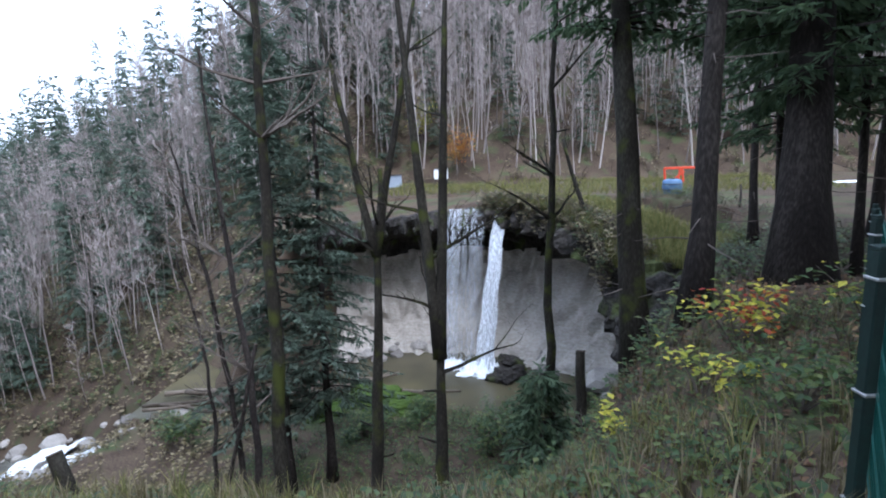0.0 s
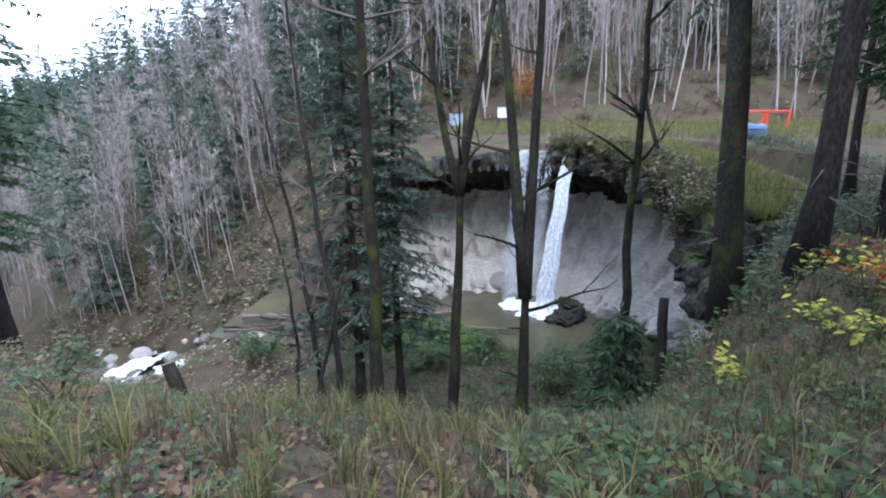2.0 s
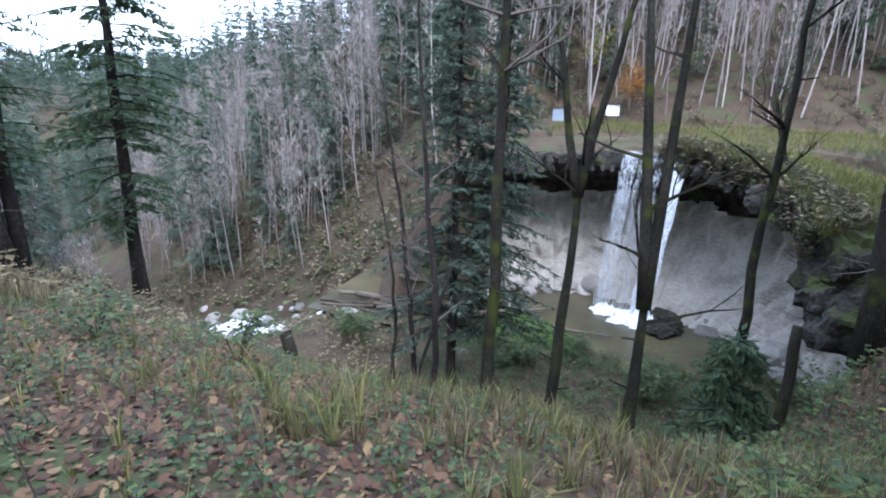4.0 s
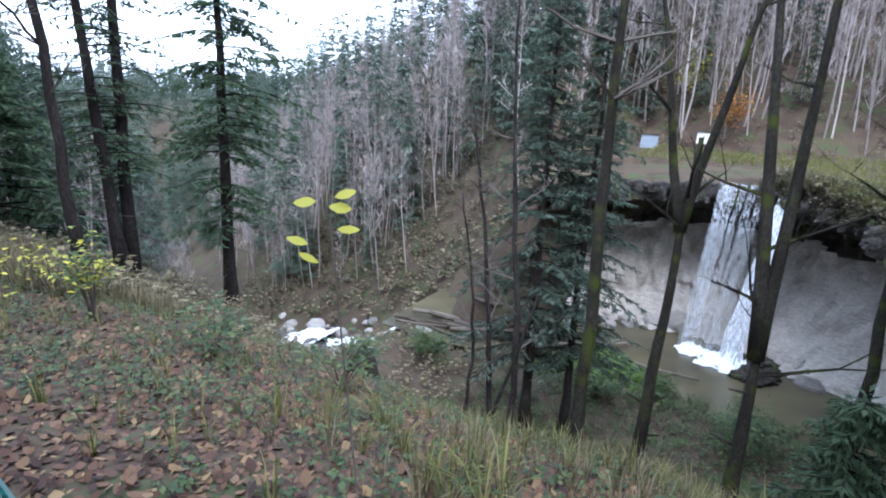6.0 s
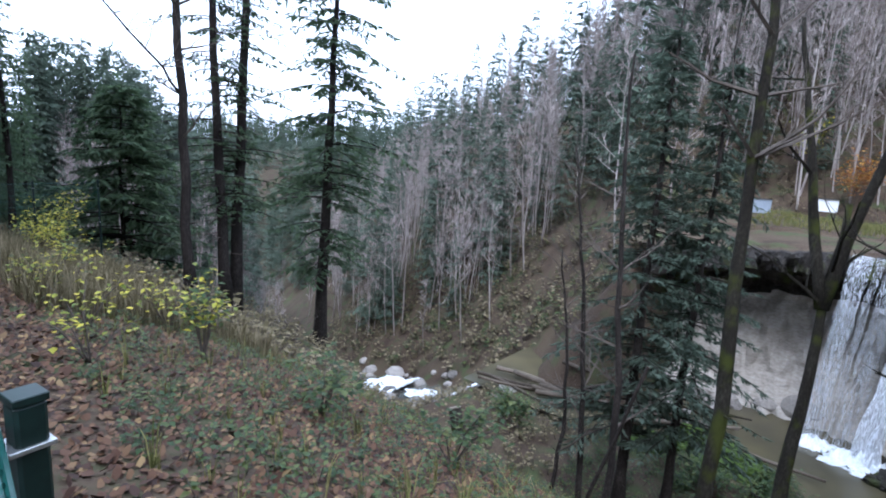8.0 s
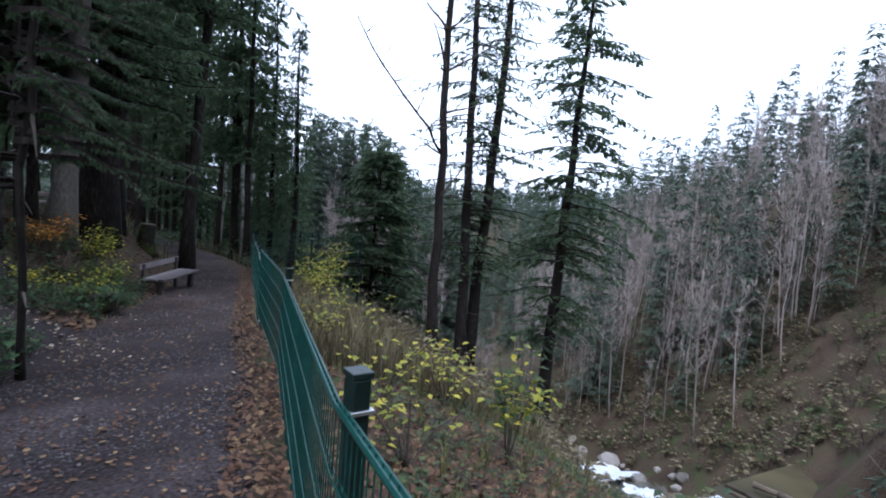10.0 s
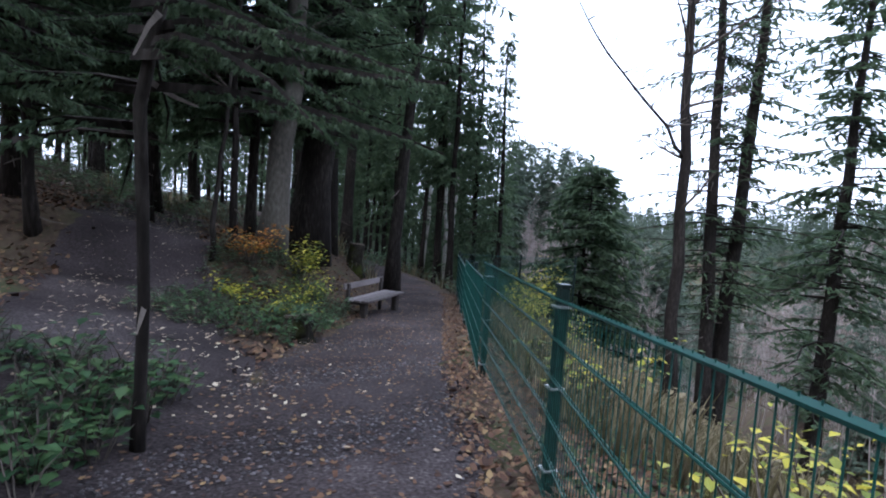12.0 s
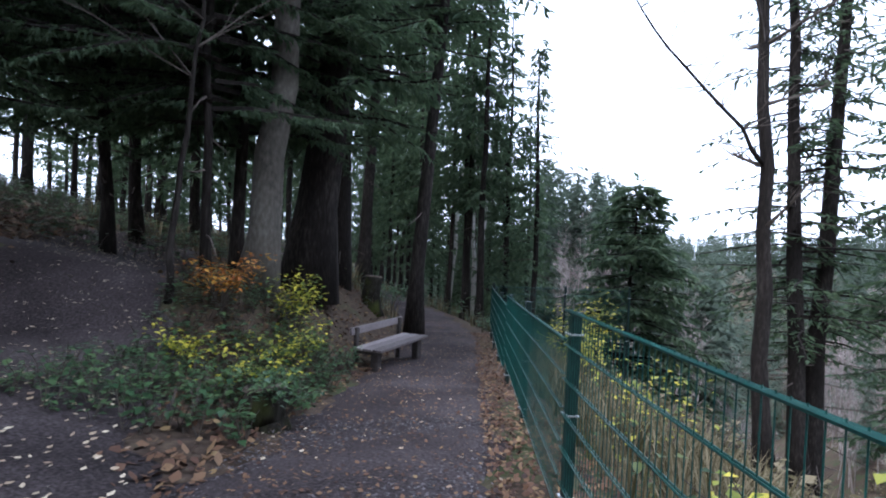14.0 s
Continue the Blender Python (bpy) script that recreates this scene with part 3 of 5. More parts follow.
spruce("spruce", (8.51, 17.83, -1.95), (8.72, 19.0, 4.12), 22, 0.14, crown_mesh("tb", wood_needles, **TALL_B), "slim dark spruce in the shade", BARK, 38, turn=4.0)
spruce("spruce", (11.07, 25.35, -1.86), (11.32, 26.09, 1.92), 20, 0.2, crown_mesh("ta", wood_needles, **TALL_A), "dark spruce beside the meadow", BARK, 39, turn=3.0)

# -- spruces on the lower left
# Draped crowns take the haze-paled needles too.
spruce("spruce", (-10.54, 21.61, -12.09), (-11.97, 25.7, 1.69), 27, 0.26, crown_mesh("dr", [BARK, NEEDLE_HAZED], **DRAPED), "spruce with long hanging boughs above the stream", BARK, 41, widen=1.45)
spruce("spruce", (-8.9, 22.9, -12.3), (-9.75, 26.4, 1.69), 24, 0.22, crown_mesh("dr", [BARK, NEEDLE_HAZED], **DRAPED), "spruce with hanging boughs, close beside its neighbour", BARK, 42, widen=1.3, turn=2.5, scale=0.92)
spruce("spruce", (-30.04, 19.88, -10.65), (-31.43, 21.49, 7.32), 33, 0.42, crown_mesh("va", wood_needles, **VALLEY), "tall spruce with ragged drooping boughs", BARK, 43, scale=1.25, widen=1.55, stubs=40, reach=1.6)
spruce("spruce", (-24.85, 10.78, -4.96), (-26.5, 11.1, 8.48), 27, 0.25, crown_mesh("sp", wood_needles, **SPARSE), "tall thin-crowned spruce, one of a close pair", BARK, 45, stubs=70, reach=1.9, widen=1.3)
spruce("spruce", (-25.53, 11.48, -5.36), (-26.66, 12.73, 8.86), 29, 0.28, crown_mesh("sp", wood_needles, **SPARSE), "tall thin-crowned spruce, one of a close pair", BARK, 46, turn=2.2, stubs=70, reach=1.9, widen=1.3)
bare_tree("dead_tree", (-22.9, 8.4, -4.71), (-24.4, 8.75, 7.79), 22, 0.20, BARK, "half-dead tree with a long dead limb", 34, 0.3, 2, 0.2, 47, forks=((0.4, (-0.6, -3.5, 4.4), 0.28),))
spruce("spruce", (-35.66, 10.54, -5.5), (-35.74, 10.7, 3.39), 9.5, 0.16, crown_mesh("yo", wood_needles, **YOUNG), "young bushy spruce below the path", BARK, 49, scale=1.85, stubs=0, widen=1.35)
spruce("spruce", (0.88, 15.8, -7.5), (0.88, 15.9, -4.0), 5.0, 0.09, crown_mesh("yo", wood_needles, **YOUNG), "small bushy spruce on the slope", BARK, 51, scale=1.25, stubs=0, widen=1.1)

# -- trees beside the path
bare_tree("beech", (-20.5, -2.62, -0.06), (-20.55, -2.41, 4.14), 17, 0.26, BEECH, "smooth grey beech trunk with a knot hole", 8, 0.55, 2, 0.12, 53)
spruce("spruce", (-22.59, -2.15, 0.09), (-22.64, -1.87, 5.17), 24, 0.46, crown_mesh("mb", wood_needles, height=24, start=3.6, radius=3.6, seed=77, twigs=26, step_z=0.36, per=6, spray=0.36, slim=0.1, tufts=3), "massive dark spruce trunk beside the path", BARK, 55, turn=1)
spruce("spruce", (-26.59, -2.0, 0.18), (-26.68, -2.01, 6.77), 24, 0.28, crown_mesh("tb", wood_needles, **TALL_B), "dark spruce behind the bench", BARK, 57, turn=2)
spruce("spruce", (-26.41, 0.25, -0.67), (-26.5, 0.52, 6.9), 23, 0.22, crown_mesh("ta", wood_needles, **TALL_A), "straight spruce at the edge of the path", BARK, 59, turn=3)
spruce("spruce", (-31.57, -1.66, 0.01), (-31.68, -1.51, 8.8), 24, 0.24, crown_mesh("ta", wood_needles, **TALL_A), "straight dark spruce in the wood", BARK, 61, turn=4)
for bx, by, tx, ty in ((-44.17, 4.54, -44.22, 5.17), (-45.2, 4.21, -45.39, 3.9), (-45.29, 3.01, -45.39, 3.44)):
    bare_tree("birch", (bx, by, 0.8), (tx, ty, 9.0), 17, 0.17, BIRCH, "pale slender birch among the spruces", 8, 0.6, 1, 0.2, int(-bx * 10), group="birches by the path")
bare_tree("sapling", (-18.66, -3.24, 0.12), (-18.67, -3.11, 2.0), 5.5, 0.05, BARK, "thin dark sapling on the bank", 6, 0.5, 1, 0.08, 65)


# ======================= waterfall, cliff and stream =======================
def polar(a, r):
    return BOWL[0] + r * math.cos(radians(a)), BOWL[1] + r * math.sin(radians(a))


def lip_z(a):
    return float(np.interp(a, [-20, 0, 20, 45, 65, 88, 120, 150], [-5.2, -4.6, -3.9, -3.0, -2.75, -2.75, -3.1, -3.6]))


def build_cliff():
    sh = Shape()
    cols, a0, a1 = 200, -8.0, 152.0
    prof = [(6.6, 0.25), (3.0, 0.12), (0.0, 0.05), (-1.2, -0.25), (-1.6, -0.8), (-1.5, -1.5), (-0.6, -1.9), (1.6, -2.2), (3.4, -2.7), (4.2, -3.8), (4.1, -5.2), (3.4, -7.0),
            (2.0, -8.6), (1.5, -9.6), (0.5, -10.3), (-0.4, -10.9), (-1.5, -11.8), (-2.2, -12.6)]
    fine = []
    for (r0, z0), (r1, z1) in zip(prof[:-1], prof[1:]):
        m = max(2, int(math.hypot(r1 - r0, z1 - z0) / 0.28))
        fine.extend([(r0 + (r1 - r0) * k / m, z0 + (z1 - z0) * k / m) for k in range(m)])
    fine.append(prof[-1])
    rows = len(fine)
    verts, faces, slots = [], [], []
    for c in range(cols + 1):
        a = a0 + (a1 - a0) * c / cols
        edge = min(1, (a - a0) / 14, (a1 - a) / 14)
        for k, (r, z) in enumerate(fine):
            wide = noise.noise(Vector((a * 0.09, z * 0.25, 1.7)))
            x, y = polar(a, RIM + r * (0.45 + 0.55 * edge) + wide * 0.9 + 0.8 * noise.noise(Vector((a * 0.35, z * 0.8, 4.2))) * (z < -0.1))
            blocky = noise.cell(Vector((a * 0.5, z * 1.6, 0.3)))
            d = (0.28 * noise.noise(Vector((x * 1.3, y * 1.3, z * 1.6))) + 0.30 * (blocky - 0.5) * (z > -4.5)) * (z < -0.15)
            px, py = polar(a, math.hypot(x - BOWL[0], y - BOWL[1]) + d)
            pz = lip_z(a) + z + 0.25 * noise.noise(Vector((a * 0.2, 0.5, 7.7)))
            if k < 12:
                g = land_at(px, py)
                pz = max(pz, g + 0.03) if r > 2 and z > 0 else pz
            verts.append((px, py, pz))
    for c in range(cols):
        for k in range(rows - 1):
            o = c * rows + k
            faces.append((o, o + 1, o + rows + 1, o + rows))
            zz = fine[k][1] + 0.9 * noise.noise(Vector((c * 0.06, k * 0.1, 3.1)))
            # Wet dark rock reaches into the recess, also painting in the ledge's shade.
            slots.append(2 if fine[k][1] > -0.12 else (0 if zz > -4.0 else 1))
    sh.v, sh.f, sh.s = verts, faces, slots
    ob = part("cliff", sh, [ROCK, MARL, GROUND], smooth=False)
    return tagged(ob, "overhanging dark conglomerate ledge above a hollowed pale marl wall", "cliff", kind="structure")


build_cliff()


def ribbon(sh, p0, p1, width, rows=26, throw=1.6, seed=0, spread=1.3, slot=0):
    """A falling sheet of water, thrown outward as it drops, with a ragged cross-section."""
    rd = random.Random(seed)
    p0, p1 = Vector(p0), Vector(p1)
    ph = rd.uniform(0, 6)
    verts, faces, cols = [], [], 7
    for i in range(rows + 1):
        u = i / rows
        p = Vector((p0.x + (p1.x - p0.x) * u ** 0.9, p0.y + (p1.y - p0.y) * u ** 0.55, p0.z + (p1.z - p0.z) * u))
        w = width * (1 + (spread - 1) * u)
        for j in range(cols + 1):
            q = j / cols - 0.5
            verts.append((p.x + q * w + 0.05 * math.sin(i * 0.8 + j + ph), p.y - 0.25 * math.cos(q * 3) * w * 0.4 + 0.08 * math.sin(j * 2.4 + i * 0.35 + ph), p.z))
    c = cols + 1
    for i in range(rows):
        for j in range(cols):
            faces.append((i * c + j, i * c + j + 1, (i + 1) * c + j + 1, (i + 1) * c + j))
    sh.add(verts, faces, slot)


fall = thing("waterfall", "white waterfall plunging over the ledge in two strands", "waterfall")
for k, (x0, w, x1) in enumerate(((-0.45, 0.5, -2.0), (-0.75, 0.4, -2.3), (-0.25, 0.3, -1.7))):
    sh = Shape()
    ribbon(sh, (x0, 39.9, -2.85), (x1, 37.0 - 0.15 * k, -14.6), w, seed=k, spread=2.3)
    part("strand", sh, FALL_THICK, fall, smooth=True)
for k, (x0, w, x1) in enumerate(((-1.9, 0.5, -2.9), (-2.5, 0.5, -3.3), (-3.1, 0.4, -3.9), (-3.7, 0.6, -4.6), (-4.2, 0.5, -5.0), (-4.0, 0.9, -4.6))):
    sh = Shape()
    ribbon(sh, (x0, 40.0, -2.85), (x1, 38.0, -14.6), w, seed=20 + k, spread=1.15)
    part("veil", sh, FALL_THIN, fall, smooth=True)


def foam_patch(parent, cx, cy, cz, rx, ry, h, seed, name="foam"):
    sh = Shape()
    n, m = 26, 9
    v = [(cx, cy, cz + h)]
    for i in range(1, m + 1):
        for k in range(n):
            a = k * 2 * math.pi / n
            r = i / m * (1 + 0.5 * noise.noise(Vector((math.cos(a) * 1.7, math.sin(a) * 1.7, seed))))
            v.append((cx + rx * r * math.cos(a), cy + ry * r * math.sin(a),
                      cz + h * (1 - (i / m) ** 1.3) + 0.8 * h * noise.noise(Vector((r * 5 * math.cos(a), r * 5 * math.sin(a), seed + 3))) - 0.06 * (i == m)))
    f = [(0, 1 + k, 1 + (k + 1) % n) for k in range(n)]
    for i in range(m - 1):
        for k in range(n):
            f.append((1 + i * n + k, 1 + i * n + (k + 1) % n, 1 + (i + 1) * n + (k + 1) % n, 1 + (i + 1) * n + k))
    sh.add(v, f)
    return part(name, sh, FOAM, parent, smooth=True)


for fx, fy, rx, ry, fh, fs in ((-2.5, 36.9, 1.3, 0.9, 0.8, 1.0), (-4.4, 37.7, 1.0, 0.8, 0.6, 2.0), (-1.7, 37.1, 0.8, 0.7, 1.2, 4.0), (-3.4, 36.2, 0.8, 0.4, 0.2, 5.0), (-1.9, 35.9, 0.9, 0.35, 0.15, 6.0)):
    foam_patch(fall, fx, fy, -14.62, rx, ry, fh, fs)

pool = sheet("pool", np.linspace(-25, 5, 40), np.linspace(29, 44, 24), lambda X, Y: np.full(X.shape, -14.62), POOL)
tagged(pool, "murky olive pool below the waterfall", "water", kind="structure")


def build_stream():
    sh = Shape()
    xs = np.concatenate([np.linspace(-23.5, -60, 90), np.linspace(-62, -150, 40)])
    v = []
    for x in xs:
        w = 2.6 + 0.8 * math.sin(x * 0.5) + (1.4 if x < -31 else 0)
        for j in range(9):
            q = j / 8 * 2 - 1
            v.append((x, float(stream_y(x)) + q * w, float(stream_z(x)) - 0.42 + 0.09 * math.sin(x * 2.7 + j * 1.9)))
    f = [(i * 9 + j, i * 9 + j + 1, (i + 1) * 9 + j + 1, (i + 1) * 9 + j) for i in range(len(xs) - 1) for j in range(8)]
    sh.add(v, f)
    return tagged(part("stream", sh, STREAM, smooth=True), "shallow stony stream running down the valley", "water", kind="structure")


build_stream()


def cascade(label, x0, x1, y_off, width, seed, lift=0.12):
    """White water over a step of the stream bed."""
    t = thing("cascade", label, "cascade")
    rd = random.Random(seed)
    for k in range(5):
        sh = Shape()
        off = y_off + (k - 2) * width / 5
        n = 12
        v = []
        for i in range(n + 1):
            u = i / n
            x = x0 + (x1 - x0) * u + rd.uniform(-.1, .1)
            yy = float(stream_y(x)) + off
            z = float(stream_z(x)) - 0.42 + lift + 0.12 * math.sin(u * math.pi) + rd.uniform(-.06, .08)
            w = width / 5.0 * rd.uniform(.4, 1.0)
            v.extend([(x, yy - w, z - 0.1), (x, yy, z + 0.1), (x, yy + w, z - 0.1)])
        f = []
        for i in range(n):
            for j in range(2):
                f.append((i * 3 + j, i * 3 + j + 1, (i + 1) * 3 + j + 1, (i + 1) * 3 + j))
        sh.add(v, f)
        part("strand", sh, FOAM, t, smooth=True)
    foam_patch(t, x1 - 0.3, float(stream_y(x1)) + y_off, float(stream_z(x1)) - 0.42, 1.3, width * 0.5, 0.16, seed + 0.5)
    return t


cascade("small white cascade squeezing through boulders", -26.2, -30.4, 0.3, 1.9, 3, 0.4)
cascade("broad white cascade over a low rock step", -39.5, -47.0, 0.0, 4.8, 6, 0.55)
cascade("thin white riffle between the steps", -33.5, -36.5, -0.6, 1.8, 9, 0.3)


def boulder(size, seed, mat=None, fine=2):
    bm = bmesh.new()
    bmesh.ops.create_icosphere(bm, subdivisions=fine, radius=1)
    for v in bm.verts:
        k = 1 + 0.35 * noise.noise(v.co * 1.3 + Vector((seed, 0, 0)))
        if fine > 2:
            k += 0.16 * noise.noise(v.co * 4.1 + Vector((0, seed, 0))) + 0.12 * (noise.cell(v.co * 3.3) - 0.5)
        v.co = Vector((v.co.x * k * 1.2, v.co.y * k, max(-0.5, v.co.z * k * 0.75))) * size
    me = bpy.data.meshes.new("boulder")
    bm.to_mesh(me)
    bm.free()
    me.materials.append(mat or STONE)
    return me


outcrop = new("rock_outcrop", boulder(1, 9.1, ROCK, 5))
outcrop.matrix_basis = pose(8.0, 28.6, -7.6, 0, 0, 30) @ Matrix.Diagonal((2.9, 2.9, 4.2, 1))
tagged(outcrop, "dark mossy rock outcrop at the end of the ledge", "rock")
rock_meshes = [boulder(1, 2.3 * k) for k in range(6)]
rd1 = random.Random(12)
for k in range(70):
    x = rd1.uniform(-56, -21) if k < 46 else rd1.uniform(-18, 3)
    y = float(stream_y(x)) + rd1.choice((-1, 1)) * rd1.uniform(1.6, 4.2) if k < 46 else rd1.uniform(38.2, 41.5)
    if k >= 46:
        a = rd1.uniform(5, 140)
        x, y = polar(a, rd1.uniform(9.8, 12.2))
    s = rd1.uniform(.2, .75) if k % 7 else rd1.uniform(.8, 1.3)
    z = max(land_at(x, y), -14.9 if k >= 46 else -99)
    if k >= 46:
        z = max(z, -15 + max(0, math.hypot(x - BOWL[0], y - BOWL[1]) - 10.2) * 0.55)
    b = new("boulder", rock_meshes[k % 6])
    b.matrix_basis = pose(x, y, z + s * 0.15, 0, 0, rd1.uniform(0, 360)) @ Matrix.Diagonal((s, s, s, 1))
    tagged(b, "grey weathered boulder in the stream bed" if k < 46 else "pale rock fallen below the marl wall", "boulder", "boulders along the water")

for k, (x, y, z, w, d, h) in enumerate(((-9.0, 32.2, -14.5, 2.3, 1.3, 1.0), (-7.3, 30.9, -14.6, 1.7, 1.1, 0.8), (-11.6, 30.2, -14.5, 1.5, 1.0, 0.7))):
    b = new("mossy_rock", boulder(1, 31.7 + k, MOSS, 4))
    b.matrix_basis = pose(x, y, z, 0, 0, 20 * k) @ Matrix.Diagonal((w, d, h, 1))
    tagged(b, "low rock cushioned in bright green moss by the pool", "rock", "mossy rocks by the pool")
for k, (x, y, s) in enumerate(((-0.6, 35.6, 1.0), (0.3, 36.4, 0.8), (-0.2, 37.5, 1.2))):
    b = new("boulder", boulder(1, 51.3 + k, ROCK, 4))
    b.matrix_basis = pose(x, y, -14.6, 0, 0, 70 * k) @ Matrix.Diagonal((s, s, s, 1))
    tagged(b, "dark wet rock at the foot of the waterfall", "boulder", "boulders along the water")
for k in range(20):
    u = rd1.random()
    cx, cy = -22 + 12 * u + rd1.uniform(-1.2, 1.2), 30.8 + 3.6 * u + rd1.uniform(-1.5, 1.1)
    ln_ = rd1.uniform(2.5, 6.5)
    a = rd1.gauss(0.30, 0.35)
    r = rd1.uniform(.09, .2)
    sh = Shape()
    n = 7
    tilt = rd1.uniform(-.09, .09)
    sh.tube([((i / n - .5) * ln_, 0.12 * math.sin(i * .9 + k), (i / n - .5) * ln_ * tilt) for i in range(n + 1)], [r * (1 - 0.35 * i / n) for i in range(n + 1)], 8, wobble=.08)
    if k % 3 == 0:
        sh.tube([(ln_ * .1, 0, 0), (ln_ * .2, .5, .5)], [r * .35, r * .15], 5)
    lg = part("driftwood_log", sh, LOGWOOD, smooth=True)
    lg.matrix_basis = pose(cx, cy, max(land_at(cx, cy), -14.62) + r + rd1.uniform(0, .45), 0, 0, math.degrees(a))
    tagged(lg, "bleached driftwood log jammed across the stream", "log", "logs in the debris jam")

sh = Shape()
sh.tube([(-9.5, 33.2, -14.3), (-6.5, 32.6, -14.25), (-3.4, 32.9, -14.3)], [.16, .13, .08], 8, wobble=.06)
tagged(part("driftwood_log", sh, LOGWOOD, smooth=True), "long dark log lying at the pool edge", "log")
sh = Shape()
sh.tube([(-11.6, 36.2, -14.6), (-10.9, 34.4, -13.6), (-10.6, 33.4, -14.5)], [.14, .13, .09], 8, wobble=.06)
tagged(part("driftwood_log", sh, BIRCH, smooth=True), "pale broken branch standing in the pool", "log")


# ======================= stumps and broken stems =======================
def stump(low, high, radius, mat, label):
    base = to_ground(low, high)
    top = Vector(high)
    t = thing("tree_stump", label, "stump", at=base)
    sh = Shape()
    d = top - base
    sh.tube([d * (i / 6) + Vector((0.03 * math.sin(i * 2), 0.03 * math.cos(i), 0)) for i in range(7)], [radius * (1.25 if i == 0 else 1 - 0.03 * i) for i in range(7)], 12, wobble=.06)
    part("stem", sh, mat, t, smooth=True)
    cut = Shape()
    cut.tube([d * 1.0, d * 1.0 + d.normalized() * 0.03], [radius * .84, radius * .78], 12)
    part("cut_face", cut, LOGWOOD, t)
    return t


stump((-12.81, 12.49, -8.44), (-13.56, 12.79, -6.75), 0.26, MOSSY, "leaning mossy broken stump on the slope")
stump((1.81, 13.79, -6.71), (1.91, 14.49, -4.15), 0.16, MOSSY, "broken upright stem on the slope")
stump((-16.4, -1.35, -1.1), (-16.45, -1.4, -0.62), 0.24, MOSSY, "low rotten stump overgrown with ivy")
stump((-26.4, -1.05, -1.2), (-26.45, -1.0, -0.25), 0.30, MOSSY, "mossy cut stump beside the path")
stump((-9.5, 14.6, -9.5), (-8.35, 15.6, -4.4), 0.07, BARK, "thin bare pole leaning on the slope")


# ======================= fence =======================
fence = thing("fence", "green double-wire mesh fence along the path edge", "fence")


def fence_post(x, y, z0, z1, parent):
    sh = Shape()
    h = z1 - z0
    sh.box((x, y, z0 + h / 2), (0.06, 0.06, h), 0.13)
    p = part("post", sh, FENCE_DARK, parent)
    cap = Shape()
    cap.box((x, y, z1 + 0.008), (0.066, 0.066, 0.018), 0.13)
    part("cap", cap, FENCE_DARK, p)
    for k in (0.09, 0.47, 0.86):
        c = Shape()
        c.box((x, y - 0.004, z1 - k * h * 0.95), (0.078, 0.085, 0.012), 0.13)
        part("clip", c, ALU, p)
    return p


def fence_panel(a, b, za, zb, height, parent):
    """One mesh panel from a to b: horizontal bars in pairs, and upright wires."""
    a, b = Vector((*a, 0)), Vector((*b, 0))
    d = b - a
    side = Vector((-d.y, d.x, 0)).normalized() * 0.007
    p = thing("panel", "", "")
    for key in ("label", "category"):
        if key in p:
            del p[key]
    p.parent = parent
    off = Vector((-d.y, d.x, 0)).normalized() * 0.035
    if off.y > 0:
        off = -off
    n = int(round(height / 0.2))
    for k in range(n + 1):
        sh = Shape()
        for s in (-1, 1):
            q0, q1 = a + off + side * s, b + off + side * s
            q0.z, q1.z = za - k * 0.2, zb - k * 0.2
            r = 0.0075 if k == 0 else 0.004
            sh.tube([q0, q0.lerp(q1, .5), q1], [r] * 3, 6)
        part("bar", sh, FENCE_GREEN, p)
    w = Shape()
    m = int(d.length / 0.05)
    for k in range(m + 1):
        q = a.lerp(b, k / m) + off
        top = za + (zb - za) * k / m
        w.tube([(q.x, q.y, top + 0.012), (q.x, q.y, top - height)], [0.0023, 0.0023], 4, cap=False)
    wo = part("wire_mesh", w, FENCE_GREEN, p)
    tagged(wo, kind="stuff")
    return p


runs = ((-11.6, -14.45, 0.57, 0.475), (-14.45, -17.0, 0.30, 0.17), (-17.0, -19.5, 0.17, 0.05), (-19.5, -22.0, -0.10, -0.20), (-22.0, -24.3, -0.20, -0.29), (-24.3, -26.0, -0.29, -0.35),
        (-7.4, -11.6, 0.93, 0.565), (-5.0, -7.4, 1.22, 0.93), (-2.5, -5.0, 1.36, 1.22))
for xa, xb, za, zb in runs:
    fence_panel((xa, float(fence_y(xa))), (xb, float(fence_y(xb))), za, zb, 1.0, fence)
for x, z in ((-2.5, 1.38), (-5.0, 1.22), (-7.4, 0.95), (-11.6, 0.57), (-14.45, 0.39), (-17.0, 0.17), (-19.5, 0.0), (-22.0, -0.20), (-24.3, -0.29), (-26.0, -0.32)):
    y = float(fence_y(x)) + 0.02
    fence_post(x, y, land_at(x, y) - 0.1, z + 0.055, fence)
corner = [(-2.5, float(fence_y(-2.5))), (-1.2, -0.24), (0.25, 0.30), (1.5, 2.42), (2.83, 4.53), (4.16, 6.64), (5.5, 8.75)]
tops = [1.40, 1.34, 1.22, 1.05, 0.88, 0.65, 0.45]
for i in range(6):
    (xa, ya), (xb, yb) = corner[i], corner[i + 1]
    fence_panel((xa, ya), (xb, yb), tops[i], tops[i + 1], 1.0, fence)
    fence_post(xb, yb + 0.02, land_at(xb, yb) - 0.1, tops[i + 1] + 0.055, fence)
far_turn = [(-26.0, 2.35), (-26.6, 4.6), (-27.2, 6.8)]
for i in range(2):
    fence_panel(far_turn[i], far_turn[i + 1], -0.34 - 0.03 * i, -0.37 - 0.03 * i, 1.0, fence)
    fence_post(far_turn[i + 1][0], far_turn[i + 1][1], land_at(*far_turn[i + 1]) - 0.1, -0.3, fence)


